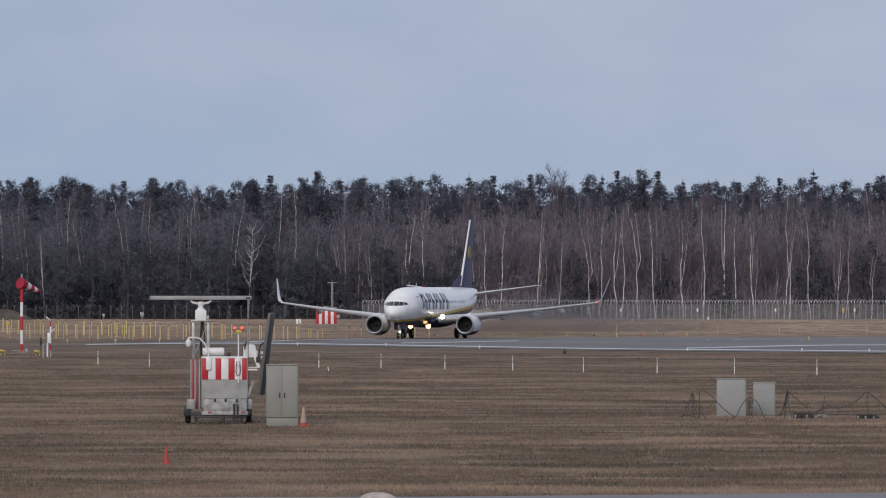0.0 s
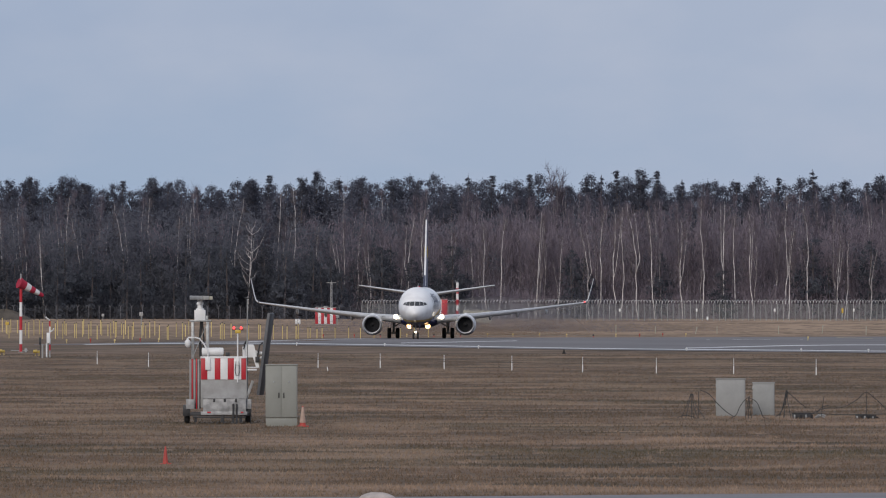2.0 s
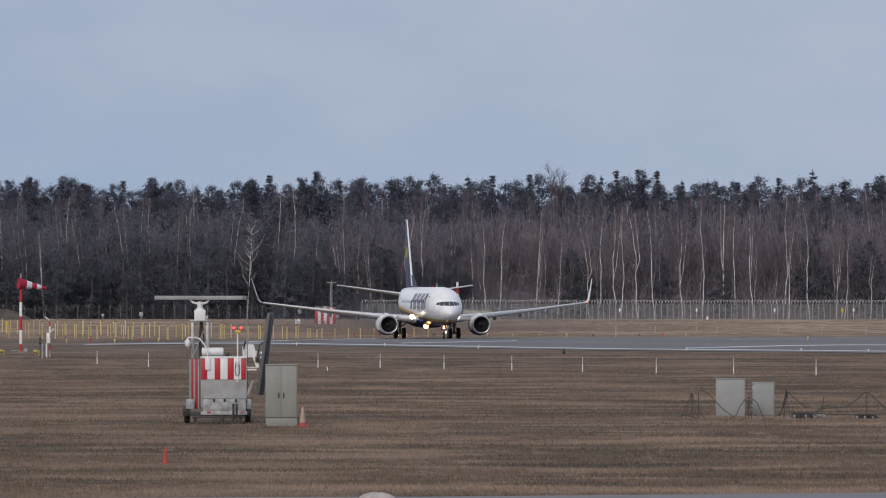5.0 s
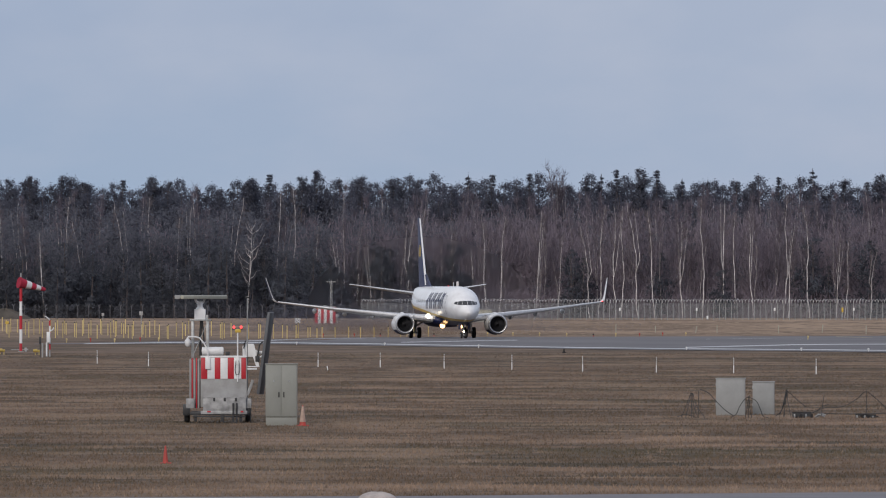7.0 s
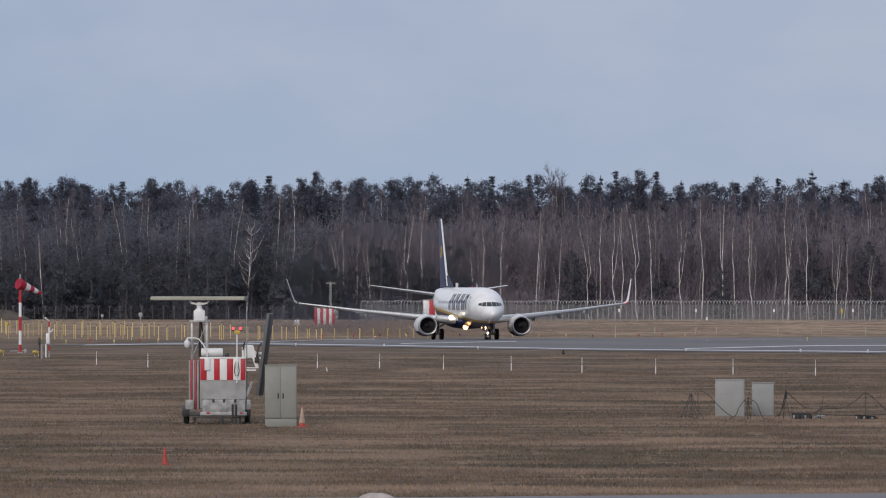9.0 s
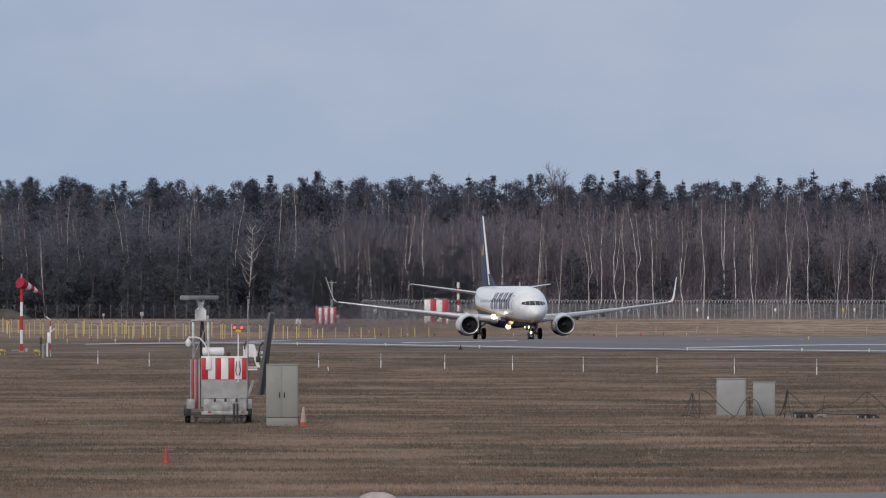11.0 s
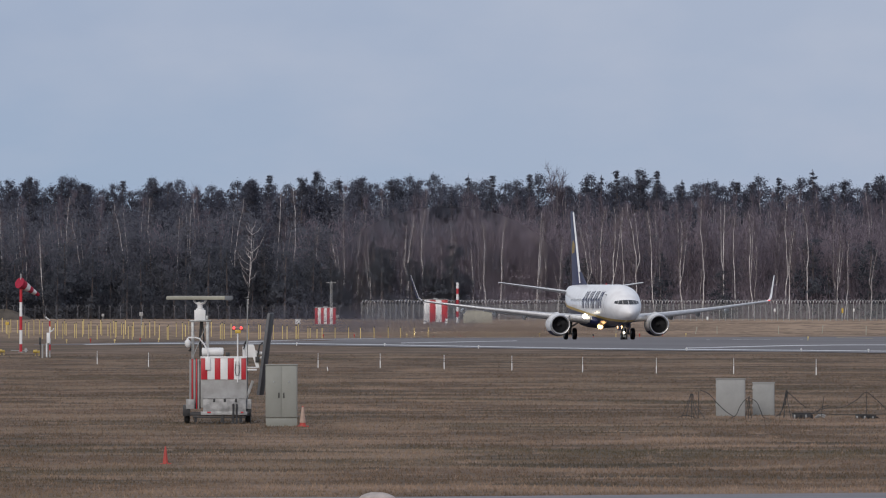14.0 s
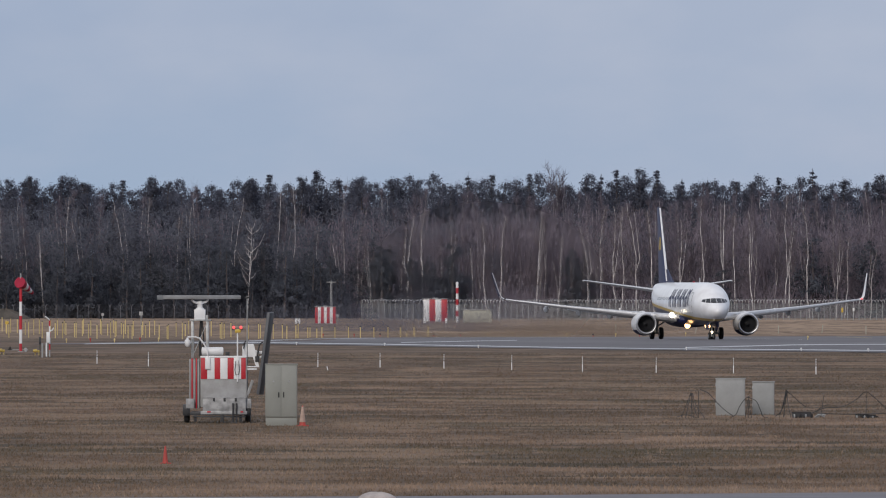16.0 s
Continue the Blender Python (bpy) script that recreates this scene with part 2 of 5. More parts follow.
LAMP_ORANGE = material("taxi light", (1.0, 0.55, 0.22), emit=5)
LAMP_RED = material("red obstruction light", (1.0, 0.07, 0.07), emit=1.8)
FEATHER = material("dark feathers", (0.03, 0.028, 0.027), 0.8, vary=0.1)


# ---- geometry helpers: a geo is (vertices, faces) ----
def join(*geos):
    vs, fs = [], []
    for v, f in geos:
        k = len(vs)
        vs += list(v)
        fs += [tuple(i + k for i in face) for face in f]
    return vs, fs


def moved(geo, m):
    return [m @ Vector(v) for v in geo[0]], geo[1]


def mirrored(geo):
    return [(-v[0], v[1], v[2]) for v in geo[0]], [tuple(reversed(f)) for f in geo[1]]


def box(x0, x1, y0, y1, z0, z1, bevel=0.0):
    bm = bmesh.new()
    bmesh.ops.create_cube(bm, size=1, matrix=Matrix.LocRotScale(((x0 + x1) / 2, (y0 + y1) / 2, (z0 + z1) / 2), None, (x1 - x0, y1 - y0, z1 - z0)))
    if bevel:
        bmesh.ops.bevel(bm, geom=bm.edges[:], offset=bevel, segments=2, affect="EDGES", profile=0.5)
    bm.verts.index_update()
    geo = [v.co.copy() for v in bm.verts], [tuple(v.index for v in f.verts) for f in bm.faces]
    bm.free()
    return geo


def loft(rings, cap0=True, cap1=True):
    n = len(rings[0])
    vs = [p for r in rings for p in r]
    fs = [(i * n + j, i * n + (j + 1) % n, (i + 1) * n + (j + 1) % n, (i + 1) * n + j) for i in range(len(rings) - 1) for j in range(n)]
    if cap0:
        fs.append(tuple(reversed(range(n))))
    if cap1:
        fs.append(tuple(range((len(rings) - 1) * n, len(rings) * n)))
    return vs, fs


def tube(points, radii, sides=8, caps=True):
    """A round bar along points."""
    pts = [Vector(p) for p in points]
    if not isinstance(radii, (list, tuple)):
        radii = [radii] * len(pts)
    rings = []
    for i, p in enumerate(pts):
        d = (pts[min(i + 1, len(pts) - 1)] - pts[max(i - 1, 0)]).normalized()
        a = d.cross(Vector((0.31, 0.95, 0.05)) if abs(d.y) < 0.9 else Vector((1, 0, 0))).normalized()
        b = d.cross(a)
        rings.append([p + radii[i] * (math.cos(2 * math.pi * k / sides) * a + math.sin(2 * math.pi * k / sides) * b) for k in range(sides)])
    return loft(rings, caps, caps)


def turned(profile, axis="z", sides=20, closed=True):
    """A body of revolution from (along, radius) pairs, its ends closed or left open."""
    rings = []
    for a, r in profile:
        ring = []
        for k in range(sides):
            c, s = math.cos(2 * math.pi * k / sides) * r, math.sin(2 * math.pi * k / sides) * r
            ring.append({"z": (c, s, a), "y": (s, a, c), "x": (a, c, s)}[axis])
        rings.append(ring)
    return loft(rings, closed, closed)


def mesh_of(name, geo, mat, sharp=35):
    me = bpy.data.meshes.new(name)
    me.from_pydata([tuple(v) for v in geo[0]], [], geo[1])
    me.materials.append(mat)
    me.polygons.foreach_set("use_smooth", [True] * len(me.polygons))
    me.set_sharp_from_angle(angle=radians(sharp))
    me.update()
    return me


def fixed_normals(geo):
    bm = bmesh.new()
    vs = [bm.verts.new(v) for v in geo[0]]
    for f in geo[1]:
        try:
            bm.faces.new([vs[i] for i in f])
        except ValueError:
            pass
    bmesh.ops.recalc_face_normals(bm, faces=bm.faces[:])
    bm.verts.index_update()
    out = [v.co.copy() for v in bm.verts], [tuple(v.index for v in f.verts) for f in bm.faces]
    bm.free()
    return out


def part(name, geo, mat, parent, label="", at=None):
    ob = new(name, mesh_of(name, fixed_normals(geo), mat))
    ob.parent = parent
    if at is not None:
        ob.matrix_basis = at
    return tagged(ob, label)


def thing(name, m, label, category, group="", kind=""):
    ob = new(name)
    ob.matrix_basis = m
    return tagged(ob, label, category, group, kind)


def rise_at(y):
    """Height of the field: the taxiway lies on a shallow swell."""
    def ease(a, b, v):
        k = min(1.0, max(0.0, (v - a) / (b - a)))
        return k * k * (3 - 2 * k)
    return 0.42 * ease(700, 850, y) * (1 - ease(1030, 1178, y))


def on(x, y, turn=0, up=0.0):
    return pose(x, y, rise_at(y) + up, 0, 0, turn)


# ---- ground ----
def sheet(name, xs, ys, mat, lift=0.0):
    vs = [(x, y, rise_at(y) + lift) for y in ys for x in xs]
    w = len(xs)
    fs = [(i * w + j, i * w + j + 1, (i + 1) * w + j + 1, (i + 1) * w + j) for i in range(len(ys) - 1) for j in range(w - 1)]
    return new(name, mesh_of(name, (vs, fs), mat))


YS = [-5000, -500, 0, 200] + list(range(260, 1300, 20)) + [1400, 1600, 2000, 2600, 4000, 8000]
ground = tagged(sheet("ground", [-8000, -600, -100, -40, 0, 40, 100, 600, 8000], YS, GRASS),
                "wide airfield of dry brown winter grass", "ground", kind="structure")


def strip(name, near, far, mat, lift, rows=8):
    """Pavement between two edges given by the same number of (x, y) points."""
    vs, fs = [], []
    for (xa, ya), (xb, yb) in zip(near, far):
        for k in range(rows + 1):
            q = k / rows
            y = ya + (yb - ya) * q
            vs.append((xa + (xb - xa) * q, y, rise_at(y) + lift))
    for i in range(len(near) - 1):
        for k in range(rows):
            a = i * (rows + 1) + k
            fs.append((a, a + rows + 1, a + rows + 2, a + 1))
    return new(name, mesh_of(name, (vs, fs), mat))


taxiway = tagged(strip("taxiway",
                       [(-34.47, 952.2), (-23.21, 959.2), (-14.50, 954.2), (-5.27, 925.3), (2.74, 898.0), (10.73, 872.4), (18.41, 856.1), (26.66, 841.1), (32.50, 829.2), (60.09, 792.7)],
                       [(-34.69, 958.2), (-24.36, 1006.6), (-15.85, 1043.0), (-10.87, 1182.0), (0.96, 1196.2), (14.82, 1204.8), (26.06, 1212.1), (38.66, 1219.5), (48.10, 1227.0), (94.75, 1250.0)],
                       ASPHALT, 0.03, 14), "damp grey asphalt taxiway and runway end", "taxiway", kind="structure")


def painted(pts, width, mat, label, lift=0.036):
    """A painted line through (x, y) points, width metres in depth."""
    near = [(x, y - width / 2) for x, y in pts]
    far = [(x, y + width / 2) for x, y in pts]
    return tagged(strip("painted_line", near, far, mat, lift, 2), label, "road marking", "taxiway markings", "structure")


# white lines drawn metres deep: the wet sheen beside them is painted in
painted([(-30.37, 958.2), (-24.61, 976.5), (-19.83, 981.8), (-15.40, 980.7), (-5.44, 954.2), (2.82, 923.4), (10.99, 893.7), (18.85, 876.6), (27.39, 864.2), (33.40, 852.1), (50.09, 823.9)], 10, LINE_WHITE, "white edge line along the asphalt taxiway")
painted([(-17.41, 1012.2), (-15.57, 1024.6), (-12.35, 1055.8), (-10.65, 1157.9), (-6.97, 1171.8)], 9, LINE_WHITE, "worn white line curving off across the asphalt")
painted([(-3.64, 984.9), (0.30, 1000.0), (3.35, 1015.5), (6.73, 1026.9)], 7, LINE_WHITE, "short worn white line on the asphalt")
# sheen of the wet runway, put down as white paint
painted([(19.40, 898.0), (23.63, 916.0), (28.94, 939.5), (33.00, 948.2), (36.87, 950.2), (53.80, 964.2)], 10, LINE_WHITE, "broad pale line running off along the runway, wet sheen painted in")
painted([(24.54, 1053.2), (31.14, 1140.6), (33.49, 1053.2)], 6, LINE_WHITE, "faint white line on the asphalt")
painted([(41.93, 1204.8), (44.76, 1176.4)], 6, LINE_YELLOW, "yellow line on the asphalt")
service_road = tagged(strip("service_road", [(-60, 240), (0, 240), (60, 240)], [(-31.53, 264.6), (0.00, 273.1), (31.93, 288.2)], CONCRETE, 0.03, 3),
                      "pale grey concrete service road", "road", kind="structure")


# ---- airliner: nose towards -y, port wing towards +x, origin on the ground between the main wheels ----
NOSE = 19.6
SECTIONS = [(0, 2.64, 0.03, 0.03), (0.12, 2.65, 0.26, 0.25), (0.4, 2.70, 0.52, 0.50), (0.9, 2.77, 0.78, 0.76), (1.6, 2.89, 1.07, 1.02), (2.5, 3.07, 1.36, 1.36), (3.6, 3.25, 1.63, 1.70),
            (5.0, 3.33, 1.81, 1.93), (7.0, 3.35, 1.88, 2.0), (12, 3.35, 1.88, 2.0), (18, 3.35, 1.88, 2.0), (26, 3.35, 1.88, 2.0), (29, 3.52, 1.80, 1.84), (32, 3.82, 1.50, 1.54),
            (35, 4.22, 1.05, 1.10), (37.5, 4.58, 0.60, 0.68), (39.2, 4.84, 0.20, 0.28)]


def section(d):
    for a, b in zip(SECTIONS, SECTIONS[1:]):
        if d <= b[0]:
            k = (d - a[0]) / (b[0] - a[0])
            return tuple(a[i] + (b[i] - a[i]) * k for i in (1, 2, 3))
    return SECTIONS[-1][1:]


def side_patch(d0, d1, z0, z1, lean=0.0, proud=0.02, rows=5, cols=2):
    """A shell piece on the port side of the fuselage between two stations and two heights."""
    vs, fs = [], []
    for i in range(cols + 1):
        for j in range(rows + 1):
            z = z0 + (z1 - z0) * j / rows
            d = d0 + (d1 - d0) * i / cols + lean * (z - z0)
            zc, w, h = section(d)
            vs.append((w * math.sqrt(max(0.0, 1 - ((z - zc) / h) ** 2)) + proud, d - NOSE, z))
    for i in range(cols):
        for j in range(rows):
            a = i * (rows + 1) + j
            fs.append((a, a + 1, a + rows + 2, a + rows + 1))
    return vs, fs


def front_patch(corners, proud=0.02, n=4):
    """A pane on the nose: four (x, z) corners laid back onto the skin."""
    vs, fs = [], []
    for i in range(n + 1):
        for j in range(n + 1):
            u, v = i / n, j / n
            x = (corners[0][0] * (1 - u) + corners[1][0] * u) * (1 - v) + (corners[3][0] * (1 - u) + corners[2][0] * u) * v
            z = (corners[0][1] * (1 - u) + corners[1][1] * u) * (1 - v) + (corners[3][1] * (1 - u) + corners[2][1] * u) * v
            lo, hi = 0.0, 8.0
            for _ in range(30):
                mid = (lo + hi) / 2
                zc, w, h = section(mid)
                lo, hi = (lo, mid) if (x / w) ** 2 + ((z - zc) / h) ** 2 <= 1 else (mid, hi)
            vs.append((x, hi - NOSE - proud, z + proud * 0.6))
    for i in range(n):
        for j in range(n):
            a = i * (n + 1) + j
            fs.append((a, a + n + 1, a + n + 2, a + 1))
    return vs, fs


def airfoil(le, chord, thick, place, upright=0.0, n=9):
    """A closed aerofoil ring: le is the station of its leading edge, place its (x, z), upright turns the thickness sideways."""
    ring = []
    c, s = math.cos(upright), math.sin(upright)
    for k in range(2 * n):
        q = k / n if k < n else (2 * n - k) / n
        t = (2.2 * math.sqrt(q) * (1 - q) ** 0.9 + 0.04) * thick * 0.5 * (1 if k < n else -1) if 0 < q < 1 else 0
        ring.append((place[0] - t * s, le + chord * q - NOSE, place[1] + t * c))
    return ring


def wheel_parts(thing_parent, x, y, radius, width):
    hub = part("wheel", turned([(-width * 0.5, 0.05), (-width * 0.5, radius * 0.30), (width * 0.5, radius * 0.30), (width * 0.5, 0.05)], "x", 12), DULL_METAL, thing_parent, at=pose(x, y, radius))
    w = width * 0.5
    part("tyre", turned([(-w * 0.8, radius * 0.55), (-w, radius * 0.75), (-w * 0.9, radius * 0.93), (-w * 0.5, radius), (w * 0.5, radius), (w * 0.9, radius * 0.93), (w, radius * 0.75), (w * 0.8, radius * 0.55)], "x", 24),
         RUBBER, hub, "black rubber tyre")
    part("rim", turned([(-w * 0.86, radius * 0.2), (-w * 0.82, radius * 0.54), (w * 0.82, radius * 0.54), (w * 0.86, radius * 0.2)], "x", 16), DULL_METAL, hub)
    return hub


def engine_parts(plane, x):
    yi = 12.7 - NOSE
    z = 1.46
    ring = lambda prof, closed=False: moved(turned([(a, r * 0.96) for a, r in prof], "y", 32, closed), pose(x, 0, z))
    nacelle = part("engine", ring([(yi + 0.22, 0.98), (yi + 0.27, 1.035), (yi + 0.9, 1.11), (yi + 1.8, 1.14), (yi + 3.0, 1.08), (yi + 4.0, 0.92), (yi + 4.02, 0.86), (yi + 3.0, 0.90), (yi + 1.4, 0.80)]), WHITE, plane, "white engine nacelle")
    part("inlet_lip", ring([(yi + 0.30, 0.80), (yi + 0.12, 0.82), (yi + 0.02, 0.88), (yi, 0.93), (yi + 0.05, 0.98), (yi + 0.27, 1.04), (yi + 0.29, 1.0)]), METAL, nacelle, "polished metal inlet lip")
    part("inlet_duct", ring([(yi + 0.28, 0.81), (yi + 1.0, 0.79), (yi + 1.2, 0.79), (yi + 1.22, 0.02)]), DARK_METAL, nacelle)
    low = [[(x + r * math.sin(a), d, z - r * math.cos(a)) for a in [math.radians(v) for v in range(-58, 59, 12)]] for d, r in ((yi + 0.5, 1.035), (yi + 0.9, 1.083), (yi + 1.8, 1.112), (yi + 3.0, 1.054), (yi + 3.95, 0.905))]
    n = len(low[0])
    part("lower_cowl", ([p for row in low for p in row], [(i * n + j, i * n + j + 1, (i + 1) * n + j + 1, (i + 1) * n + j) for i in range(4) for j in range(n - 1)]), NAVY, nacelle, "navy lower cowl")
    blade = []
    for k in range(24):
        a = 2 * math.pi * k / 24
        q = [(0.22, -0.06, 0.0), (0.22, 0.06, 0.16), (0.745, 0.10, 0.05), (0.745, -0.10, -0.05)]
        pts = [(x + r * math.cos(a) - t * math.sin(a), yi + 0.92 + dy, z + r * math.sin(a) + t * math.cos(a)) for r, t, dy in q]
        blade.append((pts, [(0, 1, 2, 3)]))
    part("fan", join(*blade), FAN, nacelle, "dark fan blades")
    part("spinner", ring([(yi + 0.48, 0.02), (yi + 0.6, 0.11), (yi + 0.8, 0.20), (yi + 1.02, 0.25), (yi + 1.04, 0.02)]), DARK_METAL, nacelle)
    part("exhaust_cone", ring([(yi + 3.8, 0.62), (yi + 4.6, 0.52), (yi + 5.2, 0.20), (yi + 5.6, 0.04)]), DULL_METAL, nacelle)
    part("pylon", loft([[(x - 0.16, yi + 1.6, z + 1.05), (x + 0.16, yi + 1.6, z + 1.05), (x + 0.16, yi + 5.4, z + 0.75), (x - 0.16, yi + 5.4, z + 0.75)],
                        [(x - 0.14, yi + 2.4, z + 1.22), (x + 0.14, yi + 2.4, z + 1.22), (x + 0.14, yi + 5.6, z + 1.05), (x - 0.14, yi + 5.6, z + 1.05)]]), WHITE, nacelle)
    side = 1 if x > 0 else -1
    part("chine", fixed_normals(([(x - side * 0.95, yi + 0.9, z + 0.80), (x - side * 0.90, yi + 2.1, z + 0.84), (x - side * 1.22, yi + 2.1, z + 1.06), (x - side * 0.96, yi + 0.9, z + 0.84)], [(0, 1, 2, 3)])), WHITE, nacelle)


def build_airliner():
    plane = thing("airliner", pose(0, 1180, 0), "white twin-engine jet airliner with navy belly and tail, lights on", "airliner")
    rings = []
    for d, zc, w, h in SECTIONS:
        rings.append([(w * math.sin(2 * math.pi * k / 40), d - NOSE, zc + h * math.cos(2 * math.pi * k / 40)) for k in range(40)])
    body = part("fuselage", loft(rings), SKIN, plane, "white fuselage with navy belly and yellow line")
    part("belly_fairing", loft([[(2.05 * s * math.sin(2 * math.pi * k / 24), d - NOSE, 1.85 + 0.72 * s * math.cos(2 * math.pi * k / 24)) for k in range(24)]
                                for d, s in ((11.5, 0.3), (12.6, 0.75), (14, 0.97), (17, 1.03), (20, 1.03), (22.5, 0.85), (24.5, 0.3))]), NAVY, plane, "navy belly fairing")
    # cockpit panes, both sides
    panes = [[(0.025, 3.43), (0.53, 3.43), (0.46, 3.85), (0.025, 3.86)], [(0.56, 3.43), (0.93, 3.45), (0.83, 3.80), (0.50, 3.85)], [(0.96, 3.46), (1.22, 3.53), (1.12, 3.74), (0.87, 3.79)]]
    for corners in panes:
        geo = front_patch(corners)
        part("cockpit_window", geo, GLASS, plane, "dark cockpit window")
        part("cockpit_window", mirrored(geo), GLASS, plane, "dark cockpit window")
    # name bars and emblem in plain shapes, doors, cabin windows
    for side in (0, 1):
        put = (lambda g: mirrored(g)) if side else (lambda g: g)
        for k in range(7):
            d = 7.5 + 1.62 * k
            high = k % 2
            part("name_bar", put(join(side_patch(d, d + 0.42, 3.05, 4.70, 0.06, 0.025), side_patch(d + 0.42, d + 0.86, 3.80, 4.08, 0.06, 0.025, 2),
                                      side_patch(d + 0.86, d + 1.14, 3.05 + 0.75 * high, 3.95 + 0.75 * high, 0.06, 0.025))), NAVY, plane, "navy block of the painted name")
        part("emblem", put(join(side_patch(6.3, 6.6, 3.1, 4.7, 0.10, 0.025), side_patch(6.6, 7.2, 4.25, 4.6, 0.1, 0.025), side_patch(6.85, 7.05, 3.3, 4.25, 0.1, 0.025))), NAVY, plane, "navy plain emblem")
        door = side_patch(4.9, 5.8, 2.55, 4.35, 0, 0.012)
        part("cabin_door", put(door), WHITE, plane)
        part("door_frame", put(join(side_patch(4.86, 4.90, 2.5, 4.4, 0, 0.02), side_patch(5.80, 5.84, 2.5, 4.4, 0, 0.02), side_patch(4.90, 5.80, 4.35, 4.40, 0, 0.02, 1))), DARK_METAL, plane, "dark door outline")
        pane_mesh = mesh_of("cabin_window", put(side_patch(-0.07 + 10, 0.07 + 10, 3.70, 3.96, 0, 0.012, 2, 1)), CABIN_GLASS)
        for k in range(38):
            w = new("cabin_window", pane_mesh)
            w.parent = plane
            w.matrix_basis = pose(0, -3.0 + 0.508 * k, 0)
    # wings
    stations = [(0.9, 12.6, 9.0, 1.05, 1.85), (1.9, 13.2, 8.2, 0.95, 2.0), (5.8, 15.4, 5.3, 0.62, 2.38), (11.5, 18.4, 3.4, 0.36, 3.02), (16.8, 21.2, 1.75, 0.20, 3.70)]
    wing = loft([airfoil(le, ch, th, (x, z)) for x, le, ch, th, z in stations])
    tip = [(16.8, 3.70, 21.2, 1.75, 0.20, 0.12), (17.15, 3.80, 21.5, 1.6, 0.17, 0.5), (17.38, 4.05, 21.85, 1.4, 0.14, 0.95), (17.52, 4.5, 22.2, 1.15, 0.12, 1.25), (17.95, 6.25, 23.5, 0.55, 0.07, 1.33)]
    winglet = loft([airfoil(le, ch, th, (x, z), up) for x, z, le, ch, th, up in tip])
    blade_out = loft([airfoil(le + 0.05, ch * 0.92, th * 0.5, (x + 0.06, z), up) for x, z, le, ch, th, up in tip[2:]])
    for side in (0, 1):
        put = (lambda g: mirrored(g)) if side else (lambda g: g)
        sgn = -1 if side else 1
        w = part("wing", put(wing), WING_GREY, plane, "light grey swept wing")
        part("leading_edge", put(loft([airfoil(le - 0.03, ch * 0.10, th * 0.8, (x, z)) for x, le, ch, th, z in stations[1:]])), METAL, w, "bare metal leading edge")
        wl_ob = part("winglet", put(winglet), WHITE, plane, "white upswept winglet with navy outer face")
        part("winglet_face", put(blade_out), NAVY, wl_ob, "navy outer face")
        part("navigation_light", moved(turned([(-0.10, 0.02), (-0.05, 0.045), (0.05, 0.045), (0.10, 0.02)], "x", 8), pose(sgn * 17.05, 21.35 - NOSE, 3.80)), LAMP_RED if not side else GLASS, wl_ob,
             "red navigation light" if not side else "")
        for x in (7.2, 10.0, 13.0):
            k = (x - 5.8) / 11
            y0, z = 18.8 + k * 3.4, 2.35 + k * 1.15
            shell = loft([[(x + r * 0.16 * math.cos(a), y0 + d - NOSE, z - 0.30 + r * 0.30 * math.sin(a)) for a in [i * math.pi / 5 for i in range(10)]] for d, r in ((0, 0.2), (0.5, 0.9), (1.4, 1), (2.4, 0.6), (3.0, 0.1))])
            part("flap_fairing", put(shell), WING_GREY, w)
        part("flap", put(loft([airfoil(21.0, 1.7, 0.2, (2.2, 1.78)), airfoil(20.6, 1.3, 0.16, (5.7, 2.12)), airfoil(21.6, 0.9, 0.12, (11.0, 2.78))])), WING_GREY, w, "lowered flap")
        engine_parts(plane, sgn * 4.83)
        part("stabiliser", put(loft([airfoil(33.9, 4.2, 0.42, (0.4, 4.56)), airfoil(37.6, 1.4, 0.14, (7.18, 5.55))])), WING_GREY, plane, "light grey tailplane")
        # lights in the wing root and under the belly
        part("landing_light", moved(turned([(-0.10, 0.05), (-0.05, 0.22), (0.05, 0.26), (0.10, 0.05)], "y", 16), pose(sgn * 2.38, 13.1 - NOSE, 2.28)), LAMP_WARM, w, "glowing landing light")
        part("taxi_light", moved(turned([(-0.10, 0.05), (-0.05, 0.24), (0.05, 0.27), (0.10, 0.05)], "y", 16), pose(sgn * 0.95, 12.7 - NOSE, 1.30)), LAMP_ORANGE, plane, "glowing warm belly light")
        # main gear
        leg = part("main_gear", join(tube([(sgn * 2.86, 0, 0.56), (sgn * 2.80, 0, 1.5), (sgn * 2.70, 0.1, 2.3)], [0.11, 0.13, 0.15], 12), tube([(sgn * 2.4, 0, 0.565), (sgn * 3.3, 0, 0.565)], 0.08, 8),
                                     tube([(sgn * 2.82, 0, 1.2), (sgn * 1.5, 0.05, 2.0)], 0.07, 8), tube([(sgn * 2.8, -0.12, 0.7), (sgn * 2.8, -0.28, 1.0), (sgn * 2.8, -0.1, 1.35)], 0.04, 6)), DULL_METAL, plane, "grey main landing gear leg")
        part("gear_door", moved(box(sgn * 3.02 - 0.03, sgn * 3.02 + 0.03, -0.35, 0.4, 1.1, 2.2, 0.01), pose(0, 0, 0)), WHITE, leg)
        for dx in (-0.43, 0.43):
            WHEELS.append((wheel_parts(plane, sgn * 2.86 + dx, 0, 0.565, 0.40), 0.565))
